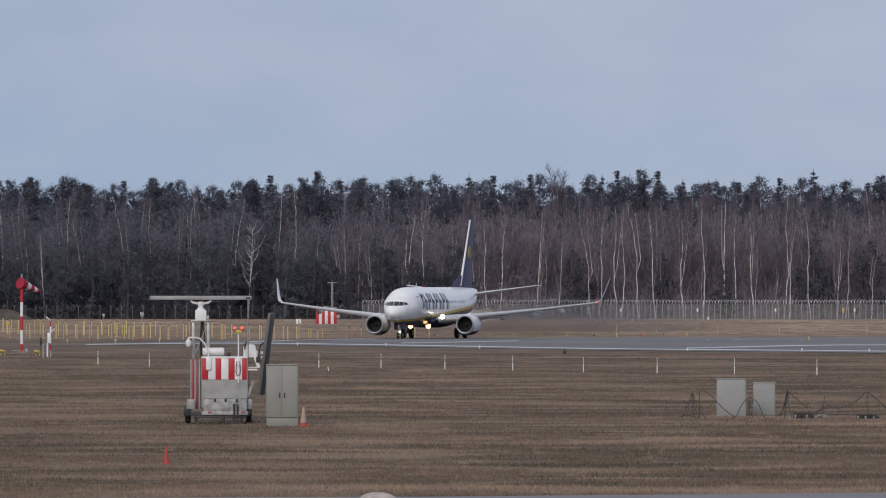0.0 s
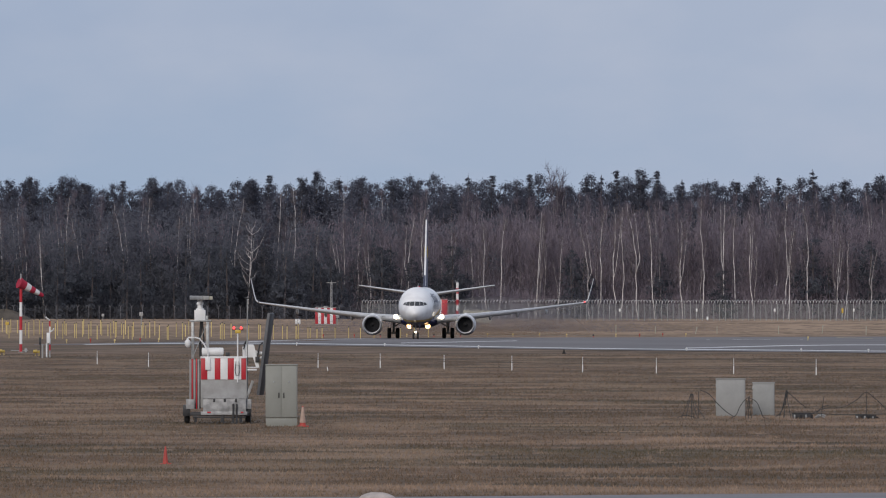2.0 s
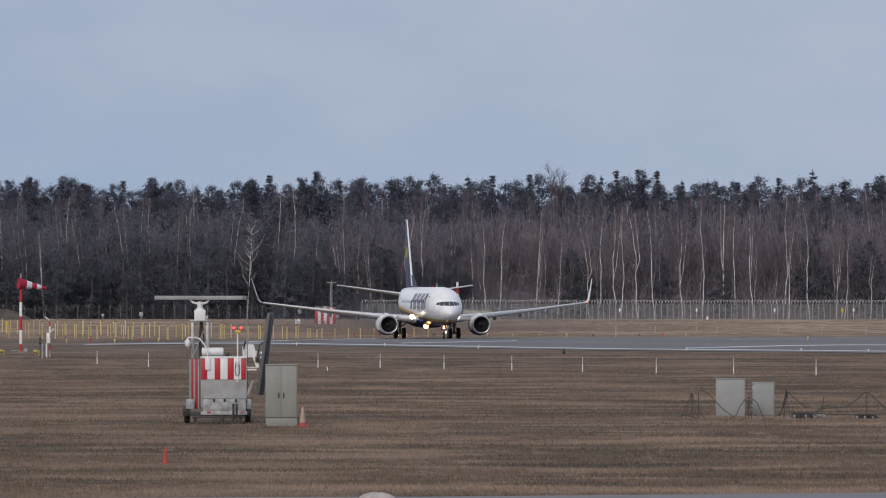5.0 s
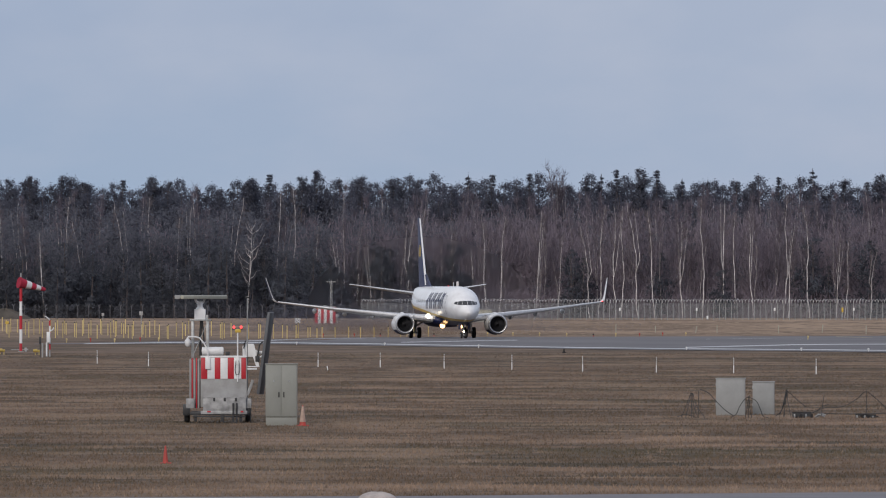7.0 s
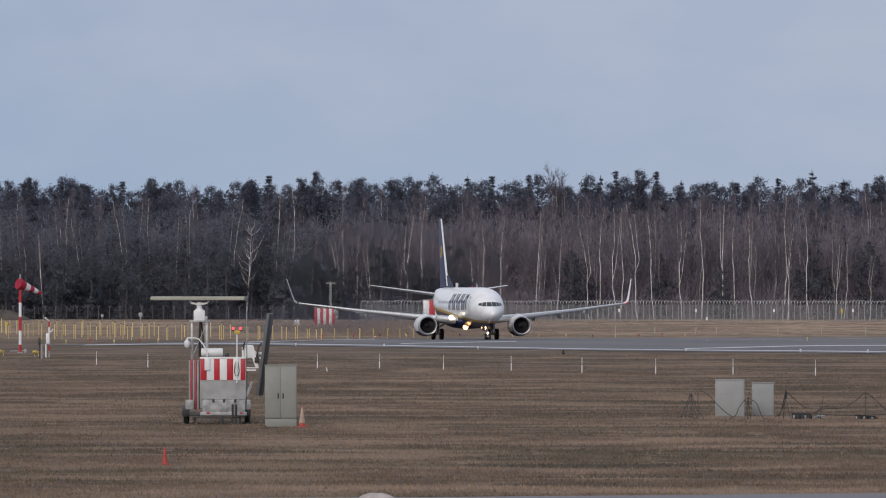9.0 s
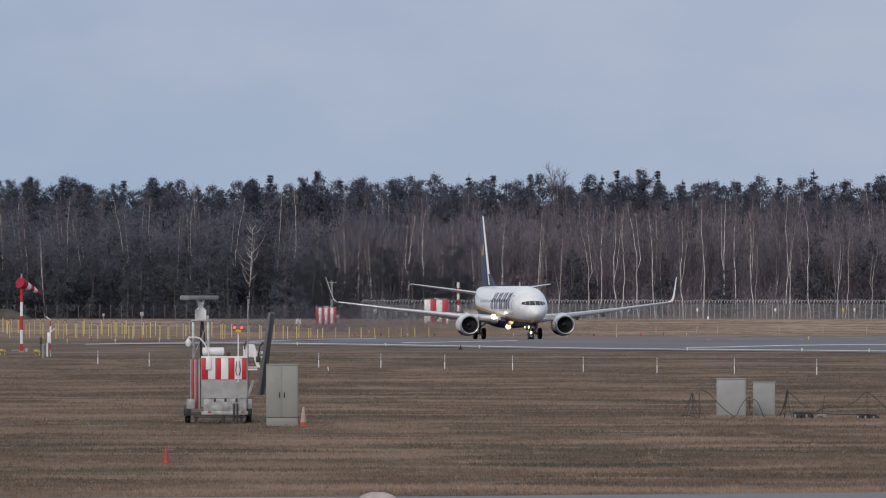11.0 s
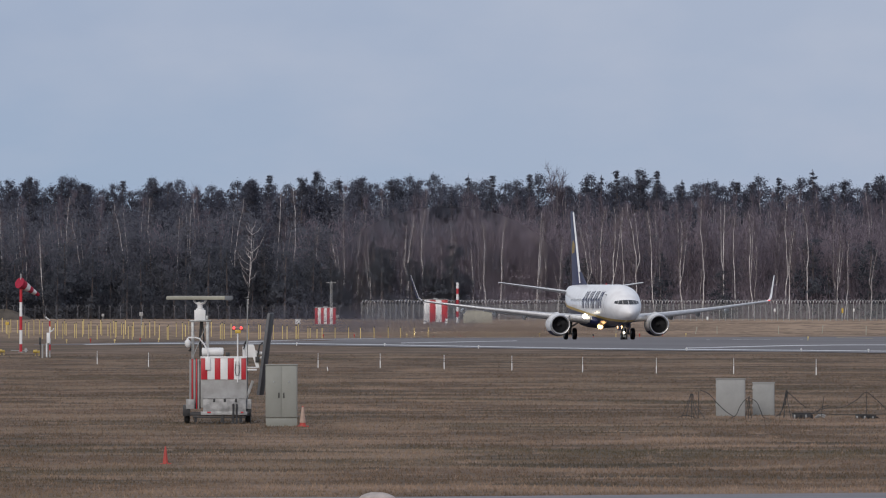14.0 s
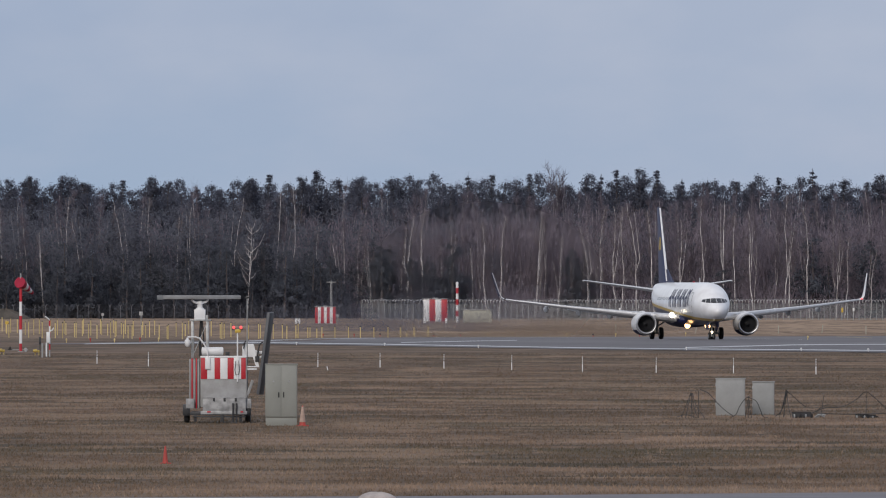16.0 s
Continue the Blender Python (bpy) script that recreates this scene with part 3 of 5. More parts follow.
    # fin
    part("fin", join(loft([airfoil(31.0, 6.3, 0.55, (0, 4.6), math.pi / 2), airfoil(31.7, 5.6, 0.50, (0, 5.4), math.pi / 2), airfoil(36.5, 1.95, 0.22, (0, 12.45), math.pi / 2), airfoil(36.8, 1.5, 0.10, (0, 12.6), math.pi / 2)]),
                     loft([airfoil(27.0, 5.0, 0.16, (0, 5.25), math.pi / 2), airfoil(31.3, 1.5, 0.16, (0, 6.6), math.pi / 2)])), NAVY, plane, "navy tail fin")
    part("fin_leading_edge", loft([airfoil(31.66, 0.50, 0.26, (0, 5.5), math.pi / 2), airfoil(36.42, 0.32, 0.16, (0, 12.5), math.pi / 2)]), WHITE, plane, "pale metal fin edge")
    for sgn in (-1, 1):
        flat = lambda pts, half: loft([[(sgn * (0.200 - 0.018 * (z - 7) + dx), d + dd - NOSE, z) for dx, dd in ((-0.03, -half), (0.012, -half), (0.012, half), (-0.03, half))] for d, z in pts])
        geo = [flat([(35.0, 8.5), (34.9, 8.9), (35.1, 9.4), (35.5, 9.7)], 0.10), flat([(35.9, 8.4), (36.1, 8.8), (36.1, 9.3), (35.8, 9.7)], 0.05)]
        geo += [flat([(35.4 + 0.25 * k, 8.5), (35.45 + 0.2 * k, 9.4)], 0.03) for k in range(2)]
        part("fin_emblem", join(*geo), YELLOW, plane, "yellow plain tail emblem")
    # nose gear
    ny = 4.0 - NOSE
    leg = part("nose_gear", join(tube([(0, ny, 0.34), (0, ny + 0.05, 1.0), (0, ny + 0.15, 1.8)], [0.07, 0.08, 0.1], 10), tube([(-0.3, ny, 0.34), (0.3, ny, 0.34)], 0.05, 8), tube([(0, ny + 0.05, 0.9), (0, ny + 1.0, 1.6)], 0.05, 8)), DULL_METAL, plane, "grey nose landing gear leg")
    for sgn in (-1, 1):
        part("gear_door", box(sgn * 0.42 - 0.02, sgn * 0.42 + 0.02, ny - 0.9, ny + 0.8, 0.95, 1.62, 0.008), NAVY, leg)
        WHEELS.append((wheel_parts(plane, sgn * 0.22, ny, 0.345, 0.20), 0.345))
    part("nose_light", moved(turned([(-0.08, 0.03), (-0.04, 0.10), (0.04, 0.11), (0.08, 0.04)], "y", 12), pose(0, ny - 0.2, 0.72)), LAMP_WARM, leg, "glowing nose gear light")
    part("antenna_blade", loft([airfoil(11.0, 0.5, 0.06, (0, 5.30), math.pi / 2), airfoil(11.25, 0.25, 0.03, (0, 5.75), math.pi / 2)]), WHITE, plane)
    part("beacon", moved(turned([(0, 0.10), (0.08, 0.09), (0.14, 0.03)], "z", 10), pose(0, 15 - NOSE, 5.34)), RED, plane)
    return plane


WHEELS = []
airliner = build_airliner()


# ---- radar trailer ----
def build_trailer():
    tr = thing("radar_trailer", on(-8.51, 425.5), "white radar trailer with red stripes and a turning antenna", "radar trailer")
    cargo = part("body", box(-0.62, 1.13, -0.05, 2.2, 0.60, 2.52, 0.02), WORN_WHITE, tr, "weathered white trailer body")
    edges = [-0.60, -0.36, -0.085, 0.13, 0.405, 0.64, 0.915, 1.09]
    for k in range(7):
        part("stripe_panel", box(edges[k], edges[k + 1], -0.075, -0.052, 1.66, 2.50, 0.004), RED if k % 2 == 0 else WHITE, cargo, "red panel" if k % 2 == 0 else "white panel")
    part("panel_rail", box(-0.62, 1.13, -0.095, -0.05, 2.46, 2.53, 0.01), WHITE, cargo)
    part("lower_box", join(box(-0.52, 1.10, -0.42, -0.06, 0.42, 0.94, 0.02), box(-0.54, 1.12, -0.44, -0.05, 0.94, 0.97, 0.008)), SCUFFED, tr, "grey metal tool box with scuffed lid")
    for x in (-0.1, 0.3, 0.72):
        part("latch", box(x - 0.04, x + 0.04, -0.45, -0.42, 0.82, 0.95, 0.008), DARK_METAL, tr)
    part("rear_light", box(-0.36, -0.22, -0.48, -0.45, 0.40, 0.455, 0.008), RED, tr, "red tail lamp")
    part("rear_light", box(0.90, 1.0, -0.48, -0.45, 0.40, 0.455, 0.008), RED, tr, "red tail lamp")
    part("bumper", box(-0.60, 1.15, -0.452, -0.425, 0.33, 0.46, 0.008), SCUFFED, tr, "scuffed grey metal bumper rail")
    # slatted red-white side
    for k, x in enumerate((-1.01, -0.93, -0.85, -0.77, -0.69)):
        part("side_slat", box(x - 0.026, x + 0.026, 0.0, 0.06, 0.55, 2.42 + 0.02 * (k % 2), 0.008), (WORN_WHITE, RED, WORN_WHITE, RED, WORN_WHITE)[k], tr, "red slat" if k in (1, 3) else "white slat")
    part("side_wall", box(-1.03, -0.64, 0.07, 2.1, 0.55, 2.36, 0.01), WORN_WHITE, tr)
    part("chassis", join(box(-1.0, 1.2, -0.30, 2.3, 0.30, 0.42, 0.01), box(-0.85, -0.75, -0.30, -0.2, 0.05, 0.32, 0.01), box(0.85, 0.95, -0.30, -0.2, 0.05, 0.32, 0.01),
                         box(0.15, 0.28, -0.40, -0.3, 0.0, 0.5, 0.01), box(-0.9, 1.1, -0.36, -0.28, 0.22, 0.28, 0.01)), DARK_METAL, tr, "dark steel chassis with jacks")
    for x in (0.62, 0.75):
        part("jack", join(tube([(x, -0.5, 0.0), (x, -0.5, 0.75)], 0.035, 8), box(x - 0.09, x + 0.09, -0.58, -0.42, 0.0, 0.03, 0.005)), DARK_METAL, tr)
    for x, n in ((-1.14, 0.20), (1.16, 0.20)):
        for y in (0.35, 1.1):
            wheel_parts(tr, x, y, 0.32, n)
        part("mudguard", join(box(x - 0.14, x + 0.14, -0.12, 1.6, 0.66, 0.70, 0.01), box(x - 0.14, x + 0.14, -0.14, -0.10, 0.28, 0.70, 0.01)), DARK_METAL, tr, "black mudguard")
        part("fender_box", box(x * 0.93 - 0.10, x * 0.93 + 0.22, -0.2, -0.14, 0.55, 0.92, 0.02), SCUFFED, tr)
    # tower
    tw = part("tower", join(*[box(x - 0.05, x + 0.05, y - 0.05, y + 0.05, 2.4, 3.86, 0.008) for x in (-0.92, -0.36) for y in (0.2, 0.8)], box(-1.03, -0.24, 0.1, 0.9, 3.84, 3.90, 0.01),
                            tube([(-0.92, 0.15, 2.5), (-0.36, 0.15, 3.8)], 0.015, 6)), DULL_METAL, tr, "galvanised tower frame")
    part("cable_bundle", join(tube([(-0.62, 0.3, 2.5), (-0.64, 0.3, 3.2), (-0.60, 0.3, 3.85)], 0.05, 8), tube([(-0.52, 0.3, 2.5), (-0.50, 0.3, 3.2), (-0.56, 0.3, 3.85)], 0.03, 8)), CABLE, tw, "black cables")
    ped = part("pedestal", box(-0.86, -0.44, 0.25, 0.75, 3.90, 4.28, 0.018), WHITE, tr, "white radar pedestal")
    part("neck", moved(turned([(4.27, 0.16), (4.33, 0.15), (4.35, 0.10), (4.50, 0.10)], "z", 20), pose(-0.65, 0.5, 0)), WHITE, ped)
    part("junction_block", box(-0.43, -0.34, 0.3, 0.42, 3.9, 4.06, 0.01), DULL_METAL, ped)
    spin = new("antenna")
    spin.parent, spin.matrix_basis = tr, pose(-0.65, 0.5, 4.50)
    tagged(spin, "long white slotted radar antenna bar")
    part("cradle", join(tube([(-0.02, 0, 0.0), (-0.30, 0, 0.06), (-0.40, 0, 0.15)], 0.045, 8), tube([(0.02, 0, 0.0), (0.30, 0, 0.06), (0.40, 0, 0.15)], 0.045, 8), turned([(-0.02, 0.13), (0.06, 0.13), (0.10, 0.06)], "z", 16)), WHITE, spin)
    part("radiator", box(-1.915, 1.915, -0.14, 0.10, 0.16, 0.31, 0.025), WORN_WHITE, spin, "white radiating face")
    part("back_cover", box(-1.90, 1.90, 0.10, 0.24, 0.16, 0.30, 0.03), BEIGE, spin, "grey back cover")
    part("end_cap", box(-1.93, -1.90, -0.145, 0.2, 0.145, 0.315, 0.008), PANEL_GREY, spin)
    # on the roof
    part("tank", moved(turned([(-0.42, 0.05), (-0.41, 0.14), (-0.38, 0.16), (0.36, 0.16), (0.40, 0.14), (0.41, 0.05)], "x", 24), pose(-0.16, 0.15, 2.70)), WHITE, tr, "white cylindrical tank")
    part("roof_box", box(0.32, 0.48, 0.0, 0.2, 2.52, 2.68, 0.015), DARK_METAL, tr)
    mast = part("lamp_post", join(tube([(0.78, -0.1, 1.55), (0.78, -0.1, 3.40)], 0.028, 8), box(0.72, 0.84, -0.14, -0.05, 2.2, 2.5, 0.01)), WHITE, tr, "white lamp post")
    part("lamp_box", box(0.68, 0.90, -0.17, -0.05, 3.40, 3.53, 0.02), YELLOW, mast, "yellow lamp box")
    for x in (0.64, 0.91):
        part("obstruction_lamp", moved(turned([(0, 0.03), (0.02, 0.046), (0.08, 0.046), (0.11, 0.02)], "z", 14), pose(x, -0.1, 3.55)), LAMP_RED, mast, "glowing red lamp")
        part("lamp_shade", moved(turned([(-0.03, 0.06), (0.0, 0.085)], "z", 14), pose(x, -0.1, 3.55)), DARK_METAL, mast)
    part("loop_handle", tube([(0.72, -0.13, 2.35), (0.68, -0.13, 2.0), (0.72, -0.13, 1.82), (0.82, -0.13, 1.82), (0.86, -0.13, 2.0), (0.82, -0.13, 2.35)], 0.014, 6), DARK_METAL, tr)
    arm = part("camera_arm", join(tube([(-0.34, -0.12, 2.35), (-0.34, -0.12, 2.72), (-0.50, -0.12, 3.02), (-0.66, -0.12, 3.2), (-0.80, -0.12, 3.24), (-1.10, -0.12, 3.24)], 0.030, 10), box(-0.44, -0.24, -0.15, -0.07, 2.02, 2.50, 0.015)), WHITE, tr, "white bent camera arm")
    part("dome_camera", moved(turned([(0, 0.05), (0.06, 0.10), (0.14, 0.115), (0.22, 0.11), (0.28, 0.05), (0.34, 0.03)], "z", 16), pose(-1.10, -0.12, 2.88)), WHITE, arm, "white dome camera")
    part("whip_mast", tube([(1.14, 0.1, 0.9), (1.14, 0.1, 4.78)], [0.030, 0.022], 6), DULL_METAL, tr)
    part("mast_head", moved(box(-0.09, 0.09, -0.03, 0.03, -0.03, 0.03, 0.008), pose(1.14, 0.1, 4.72)), DARK_METAL, tr)
    # tilted flat antenna on its bracket
    bracket = part("bracket", join(box(0.86, 1.50, 0.0, 0.5, 2.0, 2.06, 0.01), box(1.05, 1.38, 0.1, 0.4, 2.48, 2.98, 0.03), box(0.96, 1.06, 0.05, 0.3, 2.52, 2.90, 0.02),
                                   loft([[(1.20, 0.05, 2.95), (1.40, 0.05, 2.95), (1.40, 0.12, 2.95), (1.20, 0.12, 2.95)], [(1.48, 0.05, 2.10), (1.60, 0.05, 2.10), (1.60, 0.12, 2.10), (1.48, 0.12, 2.10)]]),
                                   tube([(1.40, 0.2, 2.65), (1.72, 0.2, 2.65)], 0.06, 10), tube([(1.40, 0.2, 2.4), (1.70, 0.2, 2.5)], 0.04, 8), box(1.38, 1.50, 0.1, 0.3, 2.55, 2.75, 0.02),
                                   box(0.95, 1.55, -0.02, 0.02, 2.10, 2.14, 0.01)), WHITE, tr, "white bracket with drive motor")
    part("drive_motor", box(1.44, 1.60, 0.0, 0.3, 2.30, 2.52, 0.02), DARK_METAL, tr, "dark drive motor")
    part("motor_cable", tube([(1.52, 0.0, 2.50), (1.60, 0.0, 2.95), (1.72, 0.05, 3.05)], 0.03, 6), CABLE, tr)
    part("loose_cable", tube([(1.0, 0.0, 2.95), (1.08, -0.02, 3.10), (1.0, 0.0, 2.80)], 0.025, 6), CABLE, tr)
    part("strut", join(tube([(1.13, 0.05, 1.05), (1.34, 0.05, 1.62)], 0.045, 8), tube([(1.16, 0.05, 1.0), (1.38, 0.05, 1.60)], 0.03, 8)), WORN_WHITE, tr)
    slab = box(-0.055, 0.055, -0.30, 0.55, -1.56, 1.56, 0.02)
    part("array_panel", moved(slab, pose(1.80, 0.1, 2.62, 0, 7.6, -10)), PANEL_DARK, tr, "dark grey flat antenna panel leaning over")
    part("panel_edge", moved(box(0.05, 0.065, -0.28, 0.53, -1.54, 1.54, 0.005), pose(1.80, 0.1, 2.62, 0, 7.6, -10)), DARK_METAL, bracket)
    part("number_plate", box(0.2, 0.42, -0.465, -0.445, 0.36, 0.41, 0.004), WORN_WHITE, tr)
    return tr, spin


trailer, antenna = build_trailer()


# ---- cabinets, cones, cables ----
def cabinet(m, w, d, h, mat, label, doors=2, plinth=0.0):
    c = thing("equipment_cabinet", m, label, "cabinet", "equipment cabinets")
    part("body", box(-w / 2, w / 2, 0, d, plinth, h - 0.03, 0.012), mat, c)
    part("roof", box(-w / 2 - 0.02, w / 2 + 0.02, -0.03, d + 0.02, h - 0.04, h, 0.012), mat, c, "overhanging metal lid")
    if plinth:
        part("plinth", box(-w / 2 + 0.01, w / 2 - 0.01, 0.01, d, 0, plinth - 0.015, 0.008), mat, c)
    for k in range(doors):
        x0, x1 = -w / 2 + 0.02 + k * (w - 0.04) / doors, -w / 2 + 0.02 + (k + 1) * (w - 0.04) / doors
        door = part("door", box(x0 + 0.006, x1 - 0.006, -0.022, -0.002, plinth + 0.02, h - 0.06, 0.006), mat, c)
        if doors == 2:
            hx = x1 - 0.09 if k == 0 else x0 + 0.09
            part("handle", box(hx - 0.022, hx + 0.022, -0.045, -0.018, h * 0.5 - 0.1, h * 0.5 + 0.1, 0.008), BLACK, door, "black door handle")
            part("lock", moved(turned([(-0.02, 0.02), (0.0, 0.035)], "y", 10), pose((x0 + x1) / 2, -0.022, h * 0.715)), DULL_METAL, door)
        else:
            for hz in (0.25, 0.78):
                part("hinge", box(x0 - 0.03, x0, -0.035, 0.0, h * hz, h * hz + 0.12, 0.004), DULL_METAL, door)
    return c


cabinet(on(-5.96, 416.7), 1.17, 0.6, 2.29, CABINET, "tall grey-green double-door metal cabinet beside the trailer", 2, 0.32)
cabinet(on(11.46, 450.5, -3), 1.16, 0.5, 1.50, BOX_GREY, "pale grey metal equipment box in the grass", 1)
cabinet(on(12.86, 453.5, -3), 0.87, 0.4, 1.34, BOX_GREY, "smaller pale grey metal equipment box in the grass", 1)


def cone(m, h, label, sleeve):
    c = thing("traffic_cone", m, label, "traffic cone", "traffic cones")
    part("base", box(-h * 0.27, h * 0.27, -h * 0.27, h * 0.27, 0, h * 0.06, 0.012), ORANGE, c)
    part("cone", turned([(h * 0.055, h * 0.165), (h * 0.35, h * 0.120), (h * 0.70, h * 0.08), (h * 0.97, h * 0.038), (h, h * 0.025)], "z", 20), ORANGE, c)
    if sleeve:
        part("sleeve", turned([(h * 0.20, h * 0.152), (h * 0.95, h * 0.048)], "z", 20), FADED, c, "faded pale sleeve")
    return c


cone(on(-5.16, 415.6, 8), 0.76, "tall orange traffic cone with a faded pale sleeve", True)
cone(on(-8.00, 325.7, 20), 0.52, "small orange-red traffic cone in the grass", False)

stone = thing("pale_stone", on(-1.56, 268.8), "pale grey rounded stone at the road edge", "stone")
part("stone_body", ([(0.46 * math.cos(a) * math.cos(e) * (1 + 0.12 * math.sin(3 * a)), 0.4 * math.sin(a) * math.cos(e), 0.20 * math.sin(e) * (1 + 0.1 * math.cos(2 * a + 1)))
                     for e in [i * math.pi / 10 for i in range(5)] for a in [k * math.pi / 8 for k in range(16)]] + [(0.02, 0, 0.205)],
                    [(i * 16 + k, i * 16 + (k + 1) % 16, (i + 1) * 16 + (k + 1) % 16, (i + 1) * 16 + k) for i in range(4) for k in range(16)] + [(64 + k, 64 + (k + 1) % 16, 80) for k in range(16)]), ROCK, stone)


def cable(pts, r, label="black cable sagging over the grass"):
    """A cable through (x, y, z) points above the grass, rounded between them."""
    c = bpy.data.curves.new("cable", "CURVE")
    c.dimensions, c.bevel_depth, c.bevel_resolution = "3D", r, 2
    s = c.splines.new("BEZIER")
    s.bezier_points.add(len(pts) - 1)
    for b, p in zip(s.bezier_points, pts):
        b.co, b.handle_left_type, b.handle_right_type = p, "AUTO", "AUTO"
    c.materials.append(CABLE)
    return tagged(new("cable", c), label, "cable", "loose cables")


def stake(x, y, h, lean=0.0):
    s = thing("stake", on(x, y), "thin dark metal stake in the grass", "stake", "cable stakes")
    part("rod", tube([(0, 0, 0), (lean, 0, h)], 0.012, 6), CABLE, s)


CX, CY = 11.26, 442.5
Q = 1 / 45.0
for dx0, top, spread in ((-71, 44, (-17, -9, 5, 12, 24)), (97, 50, (-12, -4, 8)), (31, 38, (-6, 5))):
    for k, sp in enumerate(spread):
        cable([(CX + (dx0 + sp) * Q, CY - 0.9 - 0.1 * k, 0.02), (CX + (dx0 + sp * 0.35) * Q, CY - 0.8, top * Q * 0.6), (CX + dx0 * Q + 0.02 * k, CY - 0.7, top * Q)], 0.012, "black cable tied up to a stake")
for pts in ([(-55, 51), (-40, 44), (-25, 28), (-8, 12), (4, 4)], [(-2, 0), (8, 6), (16, 22), (28, 36), (31, 37)], [(33, 36), (44, 30), (52, 14), (58, 2), (66, 1)], [(99, 47), (110, 38), (122, 27), (132, 20)],
            [(78, 3), (88, 12), (94, 32), (97, 49)], [(84, 5), (92, 20), (100, 48)],
            [(140, 8), (165, 18), (195, 20), (222, 34), (237, 46), (250, 38), (280, 10)], [(112, 8), (150, 9), (200, 7), (290, 9)], [(150, 10), (160, 20), (172, 24)], [(-95, 2), (-80, 6), (-60, 1)]):
    cable([(CX + x * Q, CY - 0.8, max(0.02, z * Q)) for x, z in pts], 0.014)
for x, h, lean in ((-57, 48, 0), (-70, 42, 0.02), (238, 50, 0), (158, 40, 0.12), (30, 40, 0.05), (92, 45, 0.14)):
    stake(CX + x * Q, CY - 0.75, h * Q, lean)
for x, w, h in ((125, 0.72, 0.22), (230, 0.45, 0.16), (244, 0.5, 0.12)):
    crate = thing("junction_box", on(CX + x * Q, CY - 0.3, 4), "low dark junction box lying in the grass", "junction box", "junction boxes")
    part("case", box(-w / 2, w / 2, -0.15, 0.15, 0, h, 0.02), DARK_METAL, crate)
    part("lid", box(-w / 2 - 0.02, w / 2 + 0.01, -0.16, 0.16, h - 0.03, h + 0.015, 0.008), RUBBER, crate)
    for k in range(4):
        part("strap", moved(box(-0.03, 0.03, -0.18, 0.02, 0, h * 0.7, 0.008), pose(w * (k - 1.5) * 0.27, -0.02, 0, 0, 9 * (k % 2) - 4, 12 * k)), RUBBER if k % 2 else DULL_METAL, crate)
fitting = thing("cable_coupling", on(CX + 157 * Q, CY - 0.5), "small pale metal cable coupling in the grass", "cable coupling")
part("clamp", join(tube([(-0.2, 0, 0.03), (-0.05, 0, 0.14), (0.18, 0, 0.05)], 0.035, 8), tube([(-0.1, 0.05, 0.02), (0.05, 0, 0.16), (0.22, 0, 0.12)], 0.025, 8)), DULL_METAL, fitting)


# ---- marker posts and field lights ----
def marker_post(x, y, h):
    p = thing("marker_post", on(x, y, random.uniform(-10, 10)), "thin white marker post with banded top in the grass", "marker post", "marker posts")
    part("lower_post", box(-0.028, 0.028, -0.02, 0.02, 0, h * 0.5, 0.006), WHITE, p)
    part("rod", tube([(0, 0, h * 0.48), (0, 0, h)], 0.012, 6), DULL_METAL, p)
    for k in range(4):
        part("band", tube([(0, 0, h * (0.58 + 0.11 * k)), (0, 0, h * (0.63 + 0.11 * k))], 0.027, 8), WHITE, p)


for x, y in [(-23.00, 751.6), (-19.10, 733.0), (-8.06, 729.2), (-4.04, 727.2), (0.07, 717.2), (4.32, 708.6), (8.58, 694.4), (12.93, 684.9), (17.50, 680.3), (22.16, 671.1)]:
    marker_post(x, y, 0.95 if y < 750 else 0.9)
short = thing("marker_post", on(-7.22, 704.1), "short leaning white stake in the grass", "marker post", "marker posts")
part("lower_post", tube([(0.05, 0, 0), (0, 0, 0.26)], 0.03, 6), WHITE, short)


def approach_pole(x, y, h):
    p = thing("approach_light_pole", on(x, y), "yellow approach light pole on the dry grass", "light pole", "approach light poles")
    part("pole", POLE_GEO[0], POLE_YELLOW, p).scale = (1, 1, h)
    part("lamp_head", POLE_GEO[1], DARK_METAL, p, at=pose(0, 0, h))


POLE_GEO = (tube([(0, 0, 0), (0, 0, 1)], 0.050, 8), join(turned([(0, 0.04), (0.03, 0.055), (0.08, 0.055), (0.11, 0.03)], "z", 8)))
POLES_A = [(4, 588), (11, 590), (16, 599), (19, 590), (31, 590), (45, 594), (51, 599), (60, 594), (70, 592), (75, 600), (90, 590), (98, 600), (102, 594), (111, 600), (114, 592), (117, 594),
           (132, 598), (135, 599), (146, 596), (148, 592), (157, 600), (161, 595), (172, 601), (178, 592), (180, 594), (191, 595), (196, 599), (201, 590), (204, 598), (206, 596), (215, 593), (219, 600)]
POLES_B = [(222, 592), (227, 600), (234, 602), (236, 596), (251, 598), (253, 594), (258, 599), (265, 598), (274, 594), (282, 604), (296, 602), (298, 605), (312, 597), (323, 602), (328, 596), (334, 592),
           (343, 598), (355, 597), (374, 596), (390, 600), (393, 602), (397, 600), (409, 598), (440, 601), (458, 601), (461, 600), (484, 601), (500, 600), (508, 601), (524, 600), (528, 600)]
POLES_C = [(545, 599), (549, 598), (561, 599), (570, 599), (593, 599), (617, 599), (638, 599), (662, 599), (687, 599), (709, 598), (733, 597), (758, 597)]
